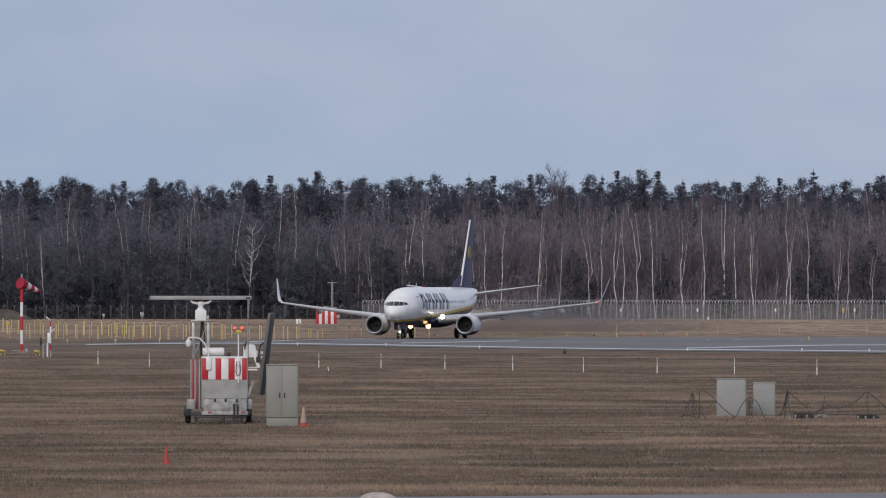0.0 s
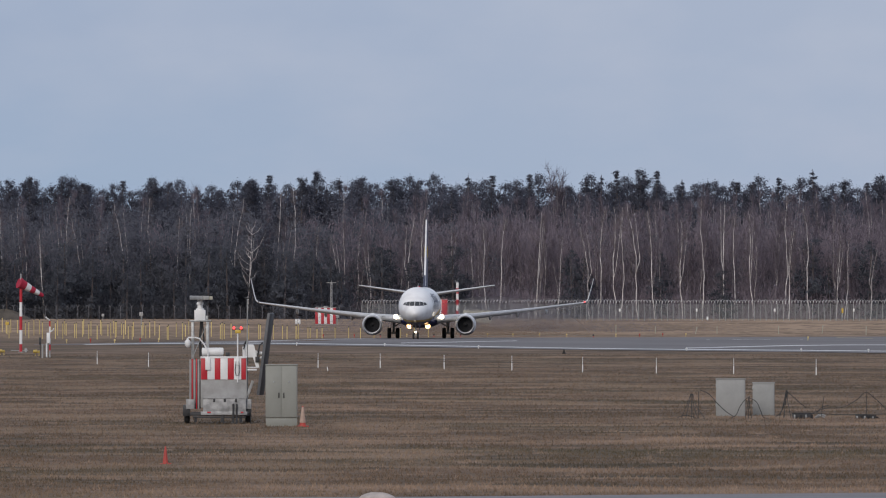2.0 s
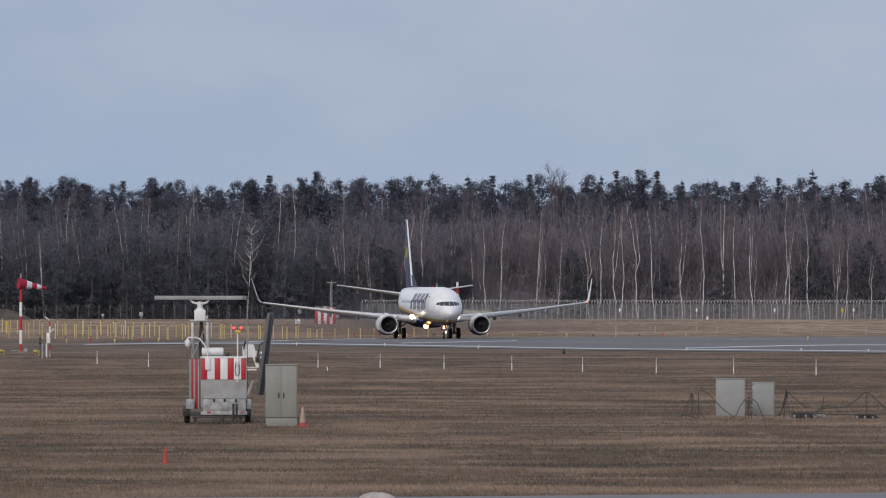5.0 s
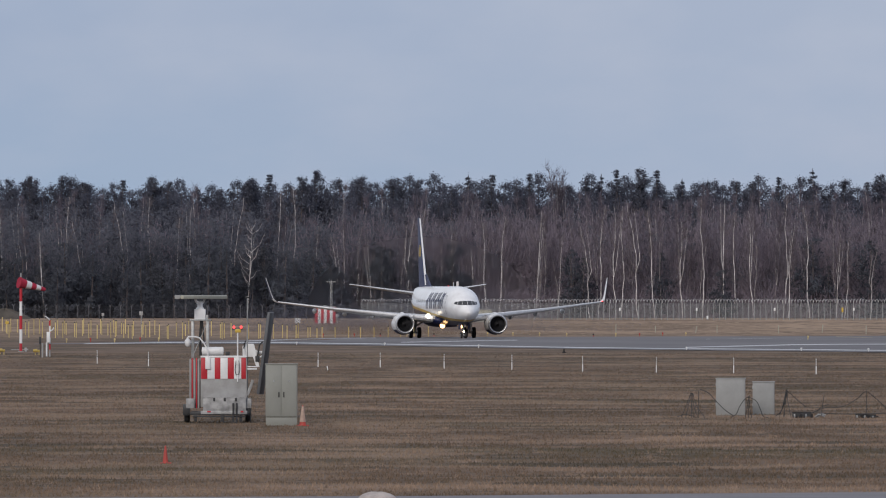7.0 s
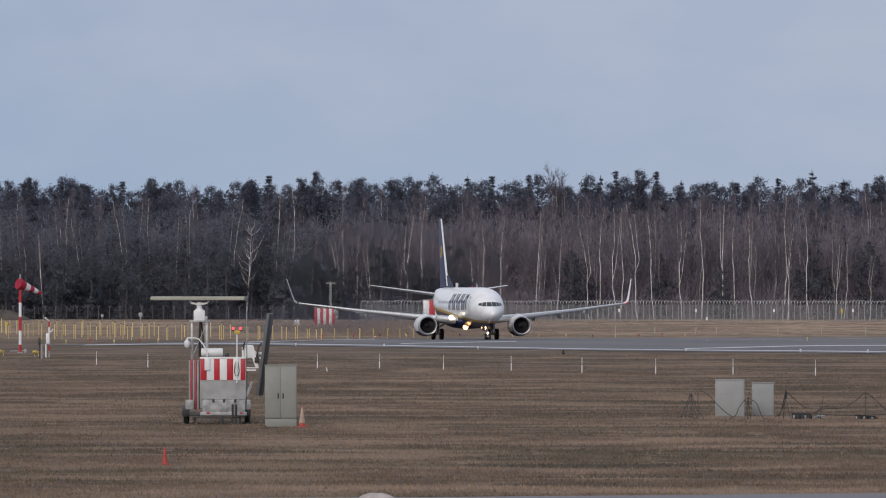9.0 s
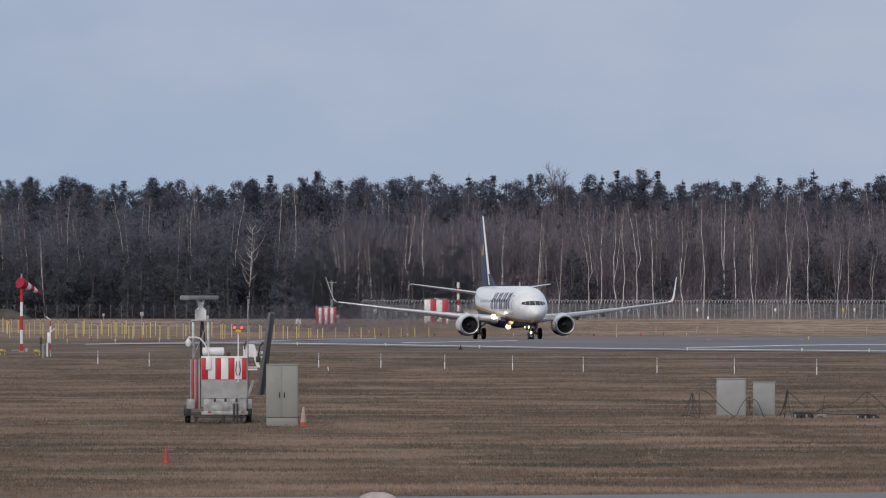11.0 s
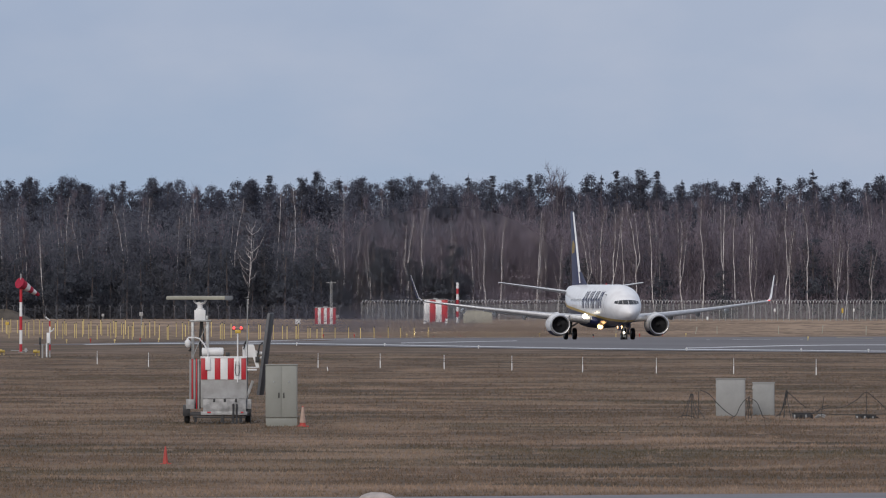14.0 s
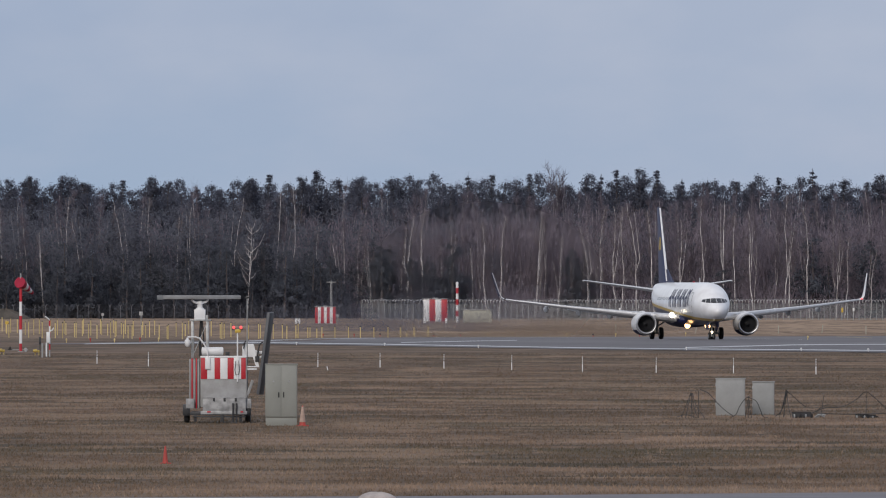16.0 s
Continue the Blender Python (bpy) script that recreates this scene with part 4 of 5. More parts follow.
# bearings across the field turn into metres with the lens's long reach
for row, (lo, hi) in ((POLES_A, (1.3, 1.75)), (POLES_B, (1.25, 1.7)), (POLES_C, (0.95, 1.15))):
    for b, v in row:
        y = 100000 / (v - 515)
        approach_pole((b - 784) / 20000 * y, y, random.uniform(lo, hi))


def field_light(x, y, mat, h=0.38):
    p = thing("field_light", on(x, y), "low runway edge light beside the asphalt", "edge light", "runway edge lights")
    part("stem", tube([(0, 0, 0), (0, 0, h * 0.6)], 0.035, 6), mat, p)
    part("dome", turned([(h * 0.5, 0.06), (h * 0.6, 0.075), (h * 0.85, 0.075), (h, 0.04)], "z", 10), mat if mat is not RED else DARK_METAL, p)


for x, y in [(-15.30, 1190.5), (-12.77, 1204.8), (-9.46, 1204.8), (-6.77, 1219.5), (-3.90, 1219.5), (-0.98, 1219.5), (1.90, 1227.0), (4.88, 1234.6), (7.65, 1234.6), (10.56, 1234.6), (13.35, 1219.5), (16.02, 1204.8), (18.66, 1219.5), (21.22, 1219.5), (24.01, 1234.6), (26.54, 1234.6), (33.69, 1043.0),
             (-32.80, 984.9), (-31.06, 995.7), (-28.61, 984.9), (-26.98, 1006.6), (-25.32, 1006.6)]:
    field_light(x, y, random.choice((POLE_YELLOW, ORANGE, POLE_YELLOW, RED)))
for x, y in [(-12.23, 944.3), (-4.79, 929.9), (2.82, 893.7), (18.54, 860.1), (26.89, 848.2), (31.67, 841.1)]:
    field_light(x, y, WHITE, 0.26)
for x, y, h, lean in [(19.37, 1265.8, 1.2, 0), (25.07, 1333.3, 0.8, 0), (29.41, 1315.8, 0.8, 0.16), (31.91, 1315.8, 0.9, 0), (38.82, 1307.2, 0.9, 0), (44.14, 1315.8, 1.0, 0.1), (48.01, 1282.1, 1.0, 0)]:
    s = thing("snow_stake", on(x, y), "pale wooden stake in the dry grass", "stake", "wooden stakes")
    part("rod", tube([(0, 0, 0), (lean, 0, h)], 0.05, 6), BEIGE, s)


# ---- windsock ----
def build_windsock():
    ws = thing("windsock", on(-31.42, 841.1), "red and white banded windsock pole", "windsock")
    cuts_z = [0, 0.62, 1.66, 2.68, 3.74, 4.75]
    for k in range(5):
        part("pole_band", tube([(0, 0, cuts_z[k]), (0, 0, cuts_z[k + 1])], 0.11, 12), RED if k % 2 == 0 else WHITE, ws, "red band" if k % 2 == 0 else "white band")
    part("pole_top", tube([(0, 0, 4.75), (0, 0, 5.85)], [0.08, 0.06], 10), DULL_METAL, ws, "grey swivel pole top")
    part("base_plate", join(box(-0.2, 0.2, -0.2, 0.2, 0, 0.05, 0.01), box(-0.75, 0.55, -0.03, 0.03, 0.12, 0.18, 0.01), box(0.28, 0.45, -0.1, 0.1, 0, 0.3, 0.02)), WORN_WHITE, ws)
    sock = new("sock")
    sock.parent, sock.matrix_basis = ws, pose(0, 0, 5.12)
    tagged(sock, "red and white striped cloth sock")
    part("ring", moved(turned([(-0.05, 0.40), (-0.05, 0.43), (0.05, 0.43), (0.05, 0.40)], "x", 20), pose(-0.12, 0, 0)), SOCK_RED, sock)
    cuts = [-0.15, 0.38, 0.82, 1.22, 1.62, 2.0]
    rad = [0.42, 0.35, 0.29, 0.24, 0.19, 0.14]
    for k in range(5):
        mid = (cuts[k] + cuts[k + 1]) / 2
        ring = lambda x, r, s: [(x, r * math.cos(a) * (1 + 0.06 * math.sin(3 * a + s)), r * math.sin(a) * 0.92 - 0.04 * x) for a in [i * math.pi / 10 for i in range(20)]]
        part("cloth_band", loft([ring(cuts[k], rad[k], k), ring(mid, (rad[k] + rad[k + 1]) / 2 * 1.03, k + 0.5), ring(cuts[k + 1], rad[k + 1], k + 1)], False, True), SOCK_RED if k % 2 == 0 else SOCK_WHITE, sock,
             "red cloth band" if k % 2 == 0 else "white cloth band")
    return ws, sock


windsock, sock = build_windsock()

# weather mast and small field boxes beside the windsock
wm = thing("weather_mast", on(-27.83, 796.8), "white and red banded weather mast with instrument box", "weather mast")
for k in range(5):
    part("mast_band", tube([(0.1, 0.2, 0.5 + 0.42 * k), (0.1, 0.2, 0.92 + 0.42 * k)], 0.06, 8), RED if k % 2 == 0 else WHITE, wm, "red band" if k % 2 == 0 else "white band")
part("post", tube([(-0.12, 0, 0), (-0.12, 0, 1.0)], 0.06, 8), WHITE, wm)
part("instrument_box", box(-0.12, 0.14, -0.1, 0.1, 1.0, 1.75, 0.03), WHITE, wm, "white instrument box")
part("side_arm", tube([(0.1, 0.2, 1.80), (0.3, 0.1, 1.9), (0.38, 0, 2.05)], 0.04, 6), WHITE, wm)
part("top_arm", tube([(0.1, 0.2, 2.58), (0.05, 0.1, 2.65), (-0.2, 0, 2.85)], 0.055, 6), WHITE, wm)
part("foot", tube([(0.1, 0.2, 0), (0.1, 0.2, 0.5)], 0.05, 8), DULL_METAL, wm)
pst = thing("field_post", on(-28.18, 792.7), "grey post with a dark head", "post")
part("post", tube([(0.08, 0, 0), (0.08, 0, 1.0)], 0.06, 8), WORN_WHITE, pst)
part("head", box(-0.16, 0.0, -0.06, 0.06, 0.95, 1.45, 0.03), DARK_METAL, pst)
part("bar", tube([(-0.08, 0, 0), (-0.08, 0, 1.0)], 0.03, 6), DARK_METAL, pst)
for bx, by in ((-31.75, 814.1), (-29.06, 809.6)):
    g = thing("guidance_light", on(bx, by), "orange-yellow taxiway guidance light box", "guidance light", "guidance lights")
    part("housing", join(box(-0.28, 0.2, -0.2, 0.2, 0.2, 0.38, 0.03), moved(turned([(-0.2, 0.1), (0.1, 0.14)], "x", 10), pose(-0.1, -0.2, 0.32))), LINE_YELLOW, g, "orange housing")
    part("leg", join(tube([(-0.15, 0, 0), (-0.15, 0, 0.22)], 0.04, 6), tube([(0.12, 0, 0), (0.12, 0, 0.22)], 0.04, 6)), POLE_YELLOW, g)
ymark = thing("yellow_marker", on(-50.10, 1298.7), "small yellow marker board on a post", "marker board")
part("board", box(-0.2, 0.2, -0.03, 0.03, 1.1, 1.45, 0.04), YELLOW, ymark)
part("post", tube([(0, 0, 0), (0, 0, 1.1)], 0.05, 6), POLE_YELLOW, ymark)


# ---- red-white huts and their masts beyond the runway ----
def hut(m, w, h, n, first, label):
    s = thing("striped_hut", m, label, "equipment hut", "striped huts")
    part("core", box(-w / 2 + 0.02, w / 2 - 0.02, 0.03, 2.4, 0.0, h - 0.02, 0.02), WORN_WHITE, s)
    for k in range(n):
        part("panel", box(-w / 2 + w * k / n, -w / 2 + w * (k + 1) / n, 0.0, 0.028, 0.12, h - 0.1, 0.004), RED if k % 2 == first else WHITE, s, "red panel" if k % 2 == first else "white panel")
    part("roof", box(-w / 2 - 0.06, w / 2 + 0.06, -0.08, 2.5, h - 0.1, h, 0.02), WORN_WHITE, s)
    part("roof_vent", box(-w * 0.1, w * 0.1, 0.5, 0.9, h, h + 0.12, 0.02), DULL_METAL, s)


hut(on(-17.33, 1666.7), 3.05, 2.6, 7, 0, "low equipment hut painted in red and white stripes")
hut(on(-1.16, 1785.7), 3.75, 3.7, 4, 1, "taller red and white striped equipment hut")
mast = thing("antenna_mast", on(-17.32, 1754.4), "grey antenna mast with a crossbar head", "antenna mast")
part("mast", join(*[tube([(x, 0, 0), (x * 0.7, 0, 6.2)], 0.06, 6) for x in (-0.13, 0.13)], *[tube([(-0.12, 0, 0.5 * k), (0.12, 0, 0.5 * k + 0.5)], 0.03, 5) for k in range(11)]), DULL_METAL, mast)
part("crossbar", join(tube([(-0.75, 0, 6.25), (0.75, 0, 6.25)], 0.07, 6), tube([(0, 0, 6.0), (0, 0, 6.6)], 0.05, 6)), WORN_WHITE, mast)
tower = thing("banded_pole", on(2.28, 1785.7), "tall red and white banded pole", "pole")
for k in range(7):
    part("pole_band", tube([(0, 0, 0.9 * k), (0, 0, 0.9 * (k + 1))], 0.21, 10), WHITE if k % 2 == 0 else RED, tower, "white band" if k % 2 == 0 else "red band")
shed = thing("low_shed", on(5.40, 1769.9), "low beige plastered shed", "shed")
part("wall", box(-2.25, 2.25, 0, 3, 0, 1.9, 0.03), BEIGE, shed)
part("roof", box(-2.35, 2.35, -0.1, 3.1, 1.9, 2.02, 0.02), WORN_WHITE, shed)
for u in ((-21.99, 1694.9), (-21.57, 1694.9), (0.52, 1724.1), (-2.76, 1724.1)):
    b = thing("small_box", on(*u), "small white box beyond the runway", "box", "small white boxes")
    part("case", box(-0.18, 0.18, -0.15, 0.15, 0, 0.75, 0.03), WHITE, b)
    part("cap", box(-0.2, 0.2, -0.17, 0.17, 0.75, 0.8, 0.015), WORN_WHITE, b)
for u, h in (((-34.68, 1298.7), 2.3), ((-15.58, 1666.7), 1.2), ((-56.79, 1886.8), 0.9)):
    b = thing("sign_post", on(*u), "small white sign board on a thin post", "sign post", "sign posts")
    part("post", tube([(0, 0, 0), (0, 0, h)], 0.05, 6), DULL_METAL, b)
    part("board", box(-0.22, 0.22, -0.03, 0.03, h - 0.2, h + 0.25, 0.02), WORN_WHITE, b)
mound = thing("earth_mound", on(-76.08, 1960.8), "dark heap of earth before the woods", "earth mound")
part("heap", ([(4.5 * r * math.cos(a) * (1 + 0.15 * math.sin(3 * a)), 3 * r * math.sin(a), 1.7 * (1 - r ** 1.5) * (1 + 0.12 * math.sin(5 * a))) for r in (0.05, 0.3, 0.55, 0.8, 1.0) for a in [k * math.pi / 10 for k in range(20)]],
              [(i * 20 + k, i * 20 + (k + 1) % 20, (i + 1) * 20 + (k + 1) % 20, (i + 1) * 20 + k) for i in range(4) for k in range(20)] + [tuple(range(20))]), EARTH, mound)


# ---- perimeter fence ----
def fence(name, a, b, step, h, label, arms, mesh_gap, coil, thick):
    """Posts with outward arms, line wires, and coiled wire on top, from a to b."""
    f = thing(name, Matrix.Identity(4), label, "fence")
    a, b = Vector((*a, 0)), Vector((*b, 0))
    n = int((b - a).length / step)
    bars = [tube([(0, 0, 0), (0, 0, h * 0.86)], 0.06, 6)]
    if arms and not coil:
        bars += [tube([(0, 0, h * 0.80), (sx * 0.10, 0, h * 0.90), (sx * 0.26, -0.05, h * 0.98)], 0.05, 6) for sx in (-1, 1)]
    elif arms:
        bars.append(tube([(0, 0, h * 0.84), (0.02, -0.12, h * 0.93), (0.02, -0.35, h)], 0.04, 6))
    post_mesh = mesh_of("post", fixed_normals(join(*bars)), DULL_METAL if coil else FENCE_GREY)
    for i in range(n + 1):
        o = new("post", post_mesh)
        o.parent = f
        p = a.lerp(b, i / n)
        o.matrix_basis = pose(p.x, p.y, 0, random.uniform(-1.2, 1.2), random.uniform(-1.0, 1.0), random.uniform(-4, 4))
    wires = []
    d = (b - a).normalized()
    for k in range(9):
        z = 0.15 + (h * 0.83 - 0.15) * k / 8
        wires.append(tube([a + Vector((0, 0, z)), b + Vector((0, 0, z))], 0.012, 3))
    count = int((b - a).length / mesh_gap)
    for i in range(count):
        p = a.lerp(b, i / count)
        wires.append(([p + Vector((-thick, 0, 0.05)), p + Vector((thick, 0, 0.05)), p + Vector((thick, 0, h * 0.83)), p + Vector((-thick, 0, h * 0.83))], [(0, 1, 2, 3)]))
    me = mesh_of("wire_mesh", join(*wires), WIRE if coil else FENCE_GREY)
    w = tagged(new("wire_mesh", me), "fine grey wire mesh", kind="stuff")
    w.parent = f
    if coil:
        pts, length = [], (b - a).length
        turns = int(length / 0.52)
        for i in range(turns * 8):
            q = i / (turns * 8)
            ang = 2 * math.pi * i / 8
            wob = 0.24 + 0.20 * noise.noise((i * 0.11, 3.1, 0)) + 0.22 * abs(noise.noise((i * 0.021, 0, 7.7)))
            pts.append(a.lerp(b, q) + Vector((0.12 * math.cos(ang), wob * math.cos(ang) - 0.1, h * 0.95 + wob * math.sin(ang))))
        c = mesh_of("coiled_wire", tube(pts, 0.042, 3), COIL)
        w = tagged(new("coiled_wire", c), "coiled razor wire", kind="stuff")
        w.parent = f
    return f


fence("perimeter_fence", (95.85, 1886.8), (-13.71, 1904.8), 0.98, 3.35, "tall grey wire perimeter fence topped with razor wire", True, 0.11, True, 0.016)
fence("perimeter_fence", (-13.85, 1923.1), (-97.43, 1980.2), 2.3, 2.6, "slender wire perimeter fence before the pine woods", True, 0.45, False, 0.006)
for u in (1097, 1233, 1371, 1511, 1252):
    y = 1880
    s = thing("fence_sign", pose((u - 784) / 20000 * y, y, 0), "small white warning sign on a post", "sign", "fence signs")
    z = 1.55 if u != 1252 else 0.2
    part("plate", box(-0.15, 0.15, -0.03, 0.0, z, z + 0.5, 0.01), WHITE, s)
    part("bracket", box(-0.03, 0.03, 0.0, 0.05, 0, z + 0.4, 0.005), DULL_METAL, s)
s = thing("fence_sign", pose((1491 - 784) / 20000 * 1880, 1880, 0), "yellow warning sign on the fence", "sign", "fence signs")
part("plate", box(-0.16, 0.16, -0.03, 0.0, 1.3, 2.1, 0.01), YELLOW, s)
part("bracket", box(-0.03, 0.03, 0.0, 0.05, 0, 1.9, 0.005), DULL_METAL, s)


# ---- woods ----
def spray(rng, centre, radius, count, size, flat, vs, fs):
    """Small leaf-like triangles scattered in a flattened clump."""
    o = np.array(centre) + rng.normal(0, 1, (count, 3)) * radius * np.array([0.55, 0.55, flat])
    a, b = rng.normal(0, 1, (count, 3)), rng.normal(0, 1, (count, 3))
    a /= np.linalg.norm(a, axis=1)[:, None] + 1e-6
    b = np.cross(a, b)
    b /= np.linalg.norm(b, axis=1)[:, None] + 1e-6
    s = size * rng.uniform(0.6, 1.3, (count, 1))
    k = len(vs)
    vs += np.stack([o - a * s, o + a * s, o + b * s * 0.75], 1).reshape(-1, 3).tolist()
    fs += [(k + 3 * i, k + 3 * i + 1, k + 3 * i + 2) for i in range(count)]


def pine(seed, h, crown_from, width, conic, needles=26, limbs=True, power=0.85, leaf=0.24):
    """Trunk with limbs, and needle clumps set out along them."""
    rng = np.random.default_rng(seed)
    lean = rng.uniform(-0.02, 0.02, 2)
    spine = [(lean[0] * z + 0.12 * math.sin(z * 0.3 + seed), lean[1] * z, z) for z in np.linspace(0, h * 0.985, 9)]
    trunk = [tube(spine, [0.24 * (1 - k / 8.6) + 0.02 for k in range(9)], 6)]
    vs, fs = [], []
    z = h * crown_from
    while z < h * 0.97:
        q = (z - h * crown_from) / (h * (1 - crown_from))
        reach = width * ((1 - q) ** power if conic else (0.35 + 0.65 * math.sin(min(1, q * 1.4 + 0.35) * math.pi * 0.8)) * (1 - q ** 3.0)) * rng.uniform(0.6, 1.2) * (1 + 0.28 * math.sin(z * 0.85 + seed * 1.7)) + 0.15
        for _ in range(int(rng.integers(4, 7))):
            if rng.random() < 0.12:
                continue
            a = rng.uniform(0, 2 * math.pi)
            r = reach * rng.uniform(0.55, 1.1) * (1 + 0.32 * math.cos(a - z * 0.5 - seed))
            up = r * (rng.uniform(-0.15, 0.15) if conic else rng.uniform(0.1, 0.5))
            x0, y0 = lean[0] * z, lean[1] * z
            end = (x0 + r * math.cos(a), y0 + r * math.sin(a), z + up)
            if limbs:
                trunk.append(tube([(x0, y0, z), end], [0.05, 0.015], 3, False))
            for k in range(max(2, int(r * 1.6))):
                t = 1 - 0.28 * k
                if t < 0.25:
                    break
                spray(rng, (x0 + (end[0] - x0) * t, y0 + (end[1] - y0) * t, z + up * t + 0.08), min(0.62, 0.16 + 0.36 * r), needles, min(leaf, 0.09 + 0.08 * r), 0.40 if conic else 0.55, vs, fs)
        z += rng.uniform(0.38, 0.68)
    spray(rng, (lean[0] * h, lean[1] * h, h * 0.97), 0.16 if conic else 0.7, 14 if conic else 40, 0.13, 1.6 if conic else 0.45, vs, fs)
    return join(*trunk), (vs, fs)


def birch(seed, h, spread, twigs, steep=(1.0, 2.4), white=False):
    """A pale, slightly crooked stem, rising limbs and a haze of bare twigs."""
    rng = np.random.default_rng(seed)
    bend = rng.uniform(-0.9, 0.9, 2)
    at = lambda z: np.array([bend[0] * (z / h) ** 1.5 * 2 + 0.26 * math.sin(z * 0.38 + seed * 2.1) + 0.09 * math.sin(z * 1.25 + seed), bend[1] * (z / h) * 1.5, z])
    trunk = [tube([tuple(at(z)) for z in np.linspace(0, h, 12)], [(0.095 if white else 0.080) * (1 - k / 11.5) ** 0.8 + 0.012 for k in range(12)], 6)]
    fork = h * rng.uniform(0.3, 0.5)
    if seed % 2:
        d = rng.choice([-1, 1]) * rng.uniform(0.8, 1.6)
        trunk.append(tube([tuple(at(fork)), tuple(at(fork + h * 0.12) + np.array([d * 0.5, 0.2, 0])), tuple(at(h * 0.92) + np.array([d, 0.4, 0]))], [0.07, 0.05, 0.012], 5))
    vs, fs = [], []
    limbs = []
    for k in range(20 if white and spread > 6 else 46):
        z = h * (0.26 + 0.72 * rng.random() ** 0.8)
        a = rng.uniform(0, 2 * math.pi)
        r = spread * rng.uniform(0.3, 1.0) * (1.2 - 0.95 * z / h) * (0.6 + 0.4 * z / h)
        p0 = at(z)
        p2 = p0 + np.array([r * math.cos(a), r * math.sin(a), r * rng.uniform(*steep)])
        p1 = (p0 + p2) / 2 + np.array([r * 0.12 * math.cos(a), r * 0.12 * math.sin(a), -r * 0.12])
        limbs.append((p0, p1, p2))
        limb = tube([tuple(p0), tuple(p1), tuple(p2)], [0.052, 0.036, 0.014] if white and spread > 6 else [0.034, 0.022, 0.010], 3, False)
        if white and spread > 6:
            trunk.append(limb)
        else:
            fs += [tuple(i + len(vs) for i in f) for f in limb[1]]
            vs += [tuple(v) for v in limb[0]]
    for _ in range(twigs):
        p0, p1, p2 = limbs[int(rng.integers(len(limbs)))]
        t = rng.uniform(0.25, 1.0)
        o = p0 * (1 - t) ** 2 + 2 * p1 * t * (1 - t) + p2 * t * t
        d = rng.normal(0, 1, 3) * np.array([0.55, 0.55, 0.4]) + np.array([0, 0, 0.75])
        d *= rng.uniform(0.6, 1.7) / (np.linalg.norm(d) + 1e-6)
        s = np.cross(d, rng.normal(0, 1, 3))
        s *= 0.020 / (np.linalg.norm(s) + 1e-6)
        k = len(vs)
        vs += [tuple(o - s), tuple(o + s), tuple(o + d)]
        fs.append((k, k + 1, k + 2))
    return join(*trunk), (vs, fs)


PINES = [pine(11 + k, h, cf, w, c) for k, (h, cf, w, c) in enumerate([(25, 0.45, 3.5, False), (24, 0.52, 3.2, False), (26, 0.40, 3.6, False), (25, 0.22, 2.6, True), (23, 0.08, 3.2, True), (24, 0.55, 3.0, False), (26, 0.38, 2.9, True), (25, 0.45, 2.6, True)])]
FAR_PINES = [pine(31 + k, h, cf, w, c, 16, False, leaf=0.28) for k, (h, cf, w, c) in enumerate([(25, 0.50, 3.7, False), (24, 0.55, 3.5, False), (25, 0.40, 3.0, True), (23, 0.35, 3.4, True)])]
BIRCHES = [birch(41 + k, h, s, n) for k, (h, s, n) in enumerate([(21, 2.8, 820), (20, 2.3, 700), (22, 2.1, 720), (19, 2.6, 760), (20, 1.9, 620), (18, 3.2, 860)])]
YOUNG_PINES = [pine(71 + k, 11, 0.02, w, True, 13, False, p, 0.27) for k, (w, p) in enumerate(((3.0, 0.6), (2.6, 0.75), (3.3, 0.5), (2.4, 0.9)))]


def leaf_mesh(name, tris, out, mat):
    """Loose leaf triangles (n, 3, 3) whose shading follows the mass they belong to: out is the way each one faces."""
    out = out / (np.linalg.norm(out, axis=1)[:, None] + 1e-6)
    face = np.cross(tris[:, 1] - tris[:, 0], tris[:, 2] - tris[:, 0])
    back = (face * out).sum(1) < 0
    tris[back] = tris[back][:, ::-1]
    me = bpy.data.meshes.new(name)
    me.from_pydata(tris.reshape(-1, 3).tolist(), [], np.arange(len(tris) * 3).reshape(-1, 3).tolist())
    me.materials.append(mat)
    me.polygons.foreach_set("use_smooth", [True] * len(tris))
    me.normals_split_custom_set_from_vertices(np.repeat(out, 3, axis=0).tolist())
    me.update()
    return me


def crown_mesh(geo, mat, seed):
    tris = np.array([tuple(v) for v in geo[0]], float).reshape(-1, 3, 3)
    mid = tris.mean(1)
    mid[:, 2] = 0.55 * np.hypot(mid[:, 0], mid[:, 1]) + 0.25
    mid /= np.linalg.norm(mid, axis=1)[:, None] + 1e-6
    mid += np.array([0, 0, 0.3])
    return leaf_mesh("crown", tris, mid + np.random.default_rng(seed).normal(0, 0.22, mid.shape), mat)


def tree_maker(name, geos, bark, leaf, label, category, group, leafy=False):
    pairs = [(mesh_of("trunk", g[0], bark), crown_mesh(g[1], leaf, 5) if leafy else mesh_of("crown", g[1], leaf)) for g in geos]

    def make(k, x, y, scale, lift=1.0):
        t = thing(name, Matrix.LocRotScale((x, y, 0), Euler((0, 0, random.uniform(0, 6.28))), (scale, scale, scale * lift)), label, category, group)
        for pname, me in zip(("trunk", "crown"), pairs[k % len(pairs)]):
            o = new(pname, me)
            o.parent = t
        return t
    return make


make_pine = tree_maker("pine_tree", PINES, PINE_BARK, HAZY_NEEDLES, "dark green pine tree at the wood's edge", "pine tree", "pines", True)
make_young_pine = tree_maker("pine_tree", YOUNG_PINES, PINE_BARK, HAZY_YOUNG_NEEDLES, "bushy dull green young pine before the woods", "pine tree", "young pines", True)
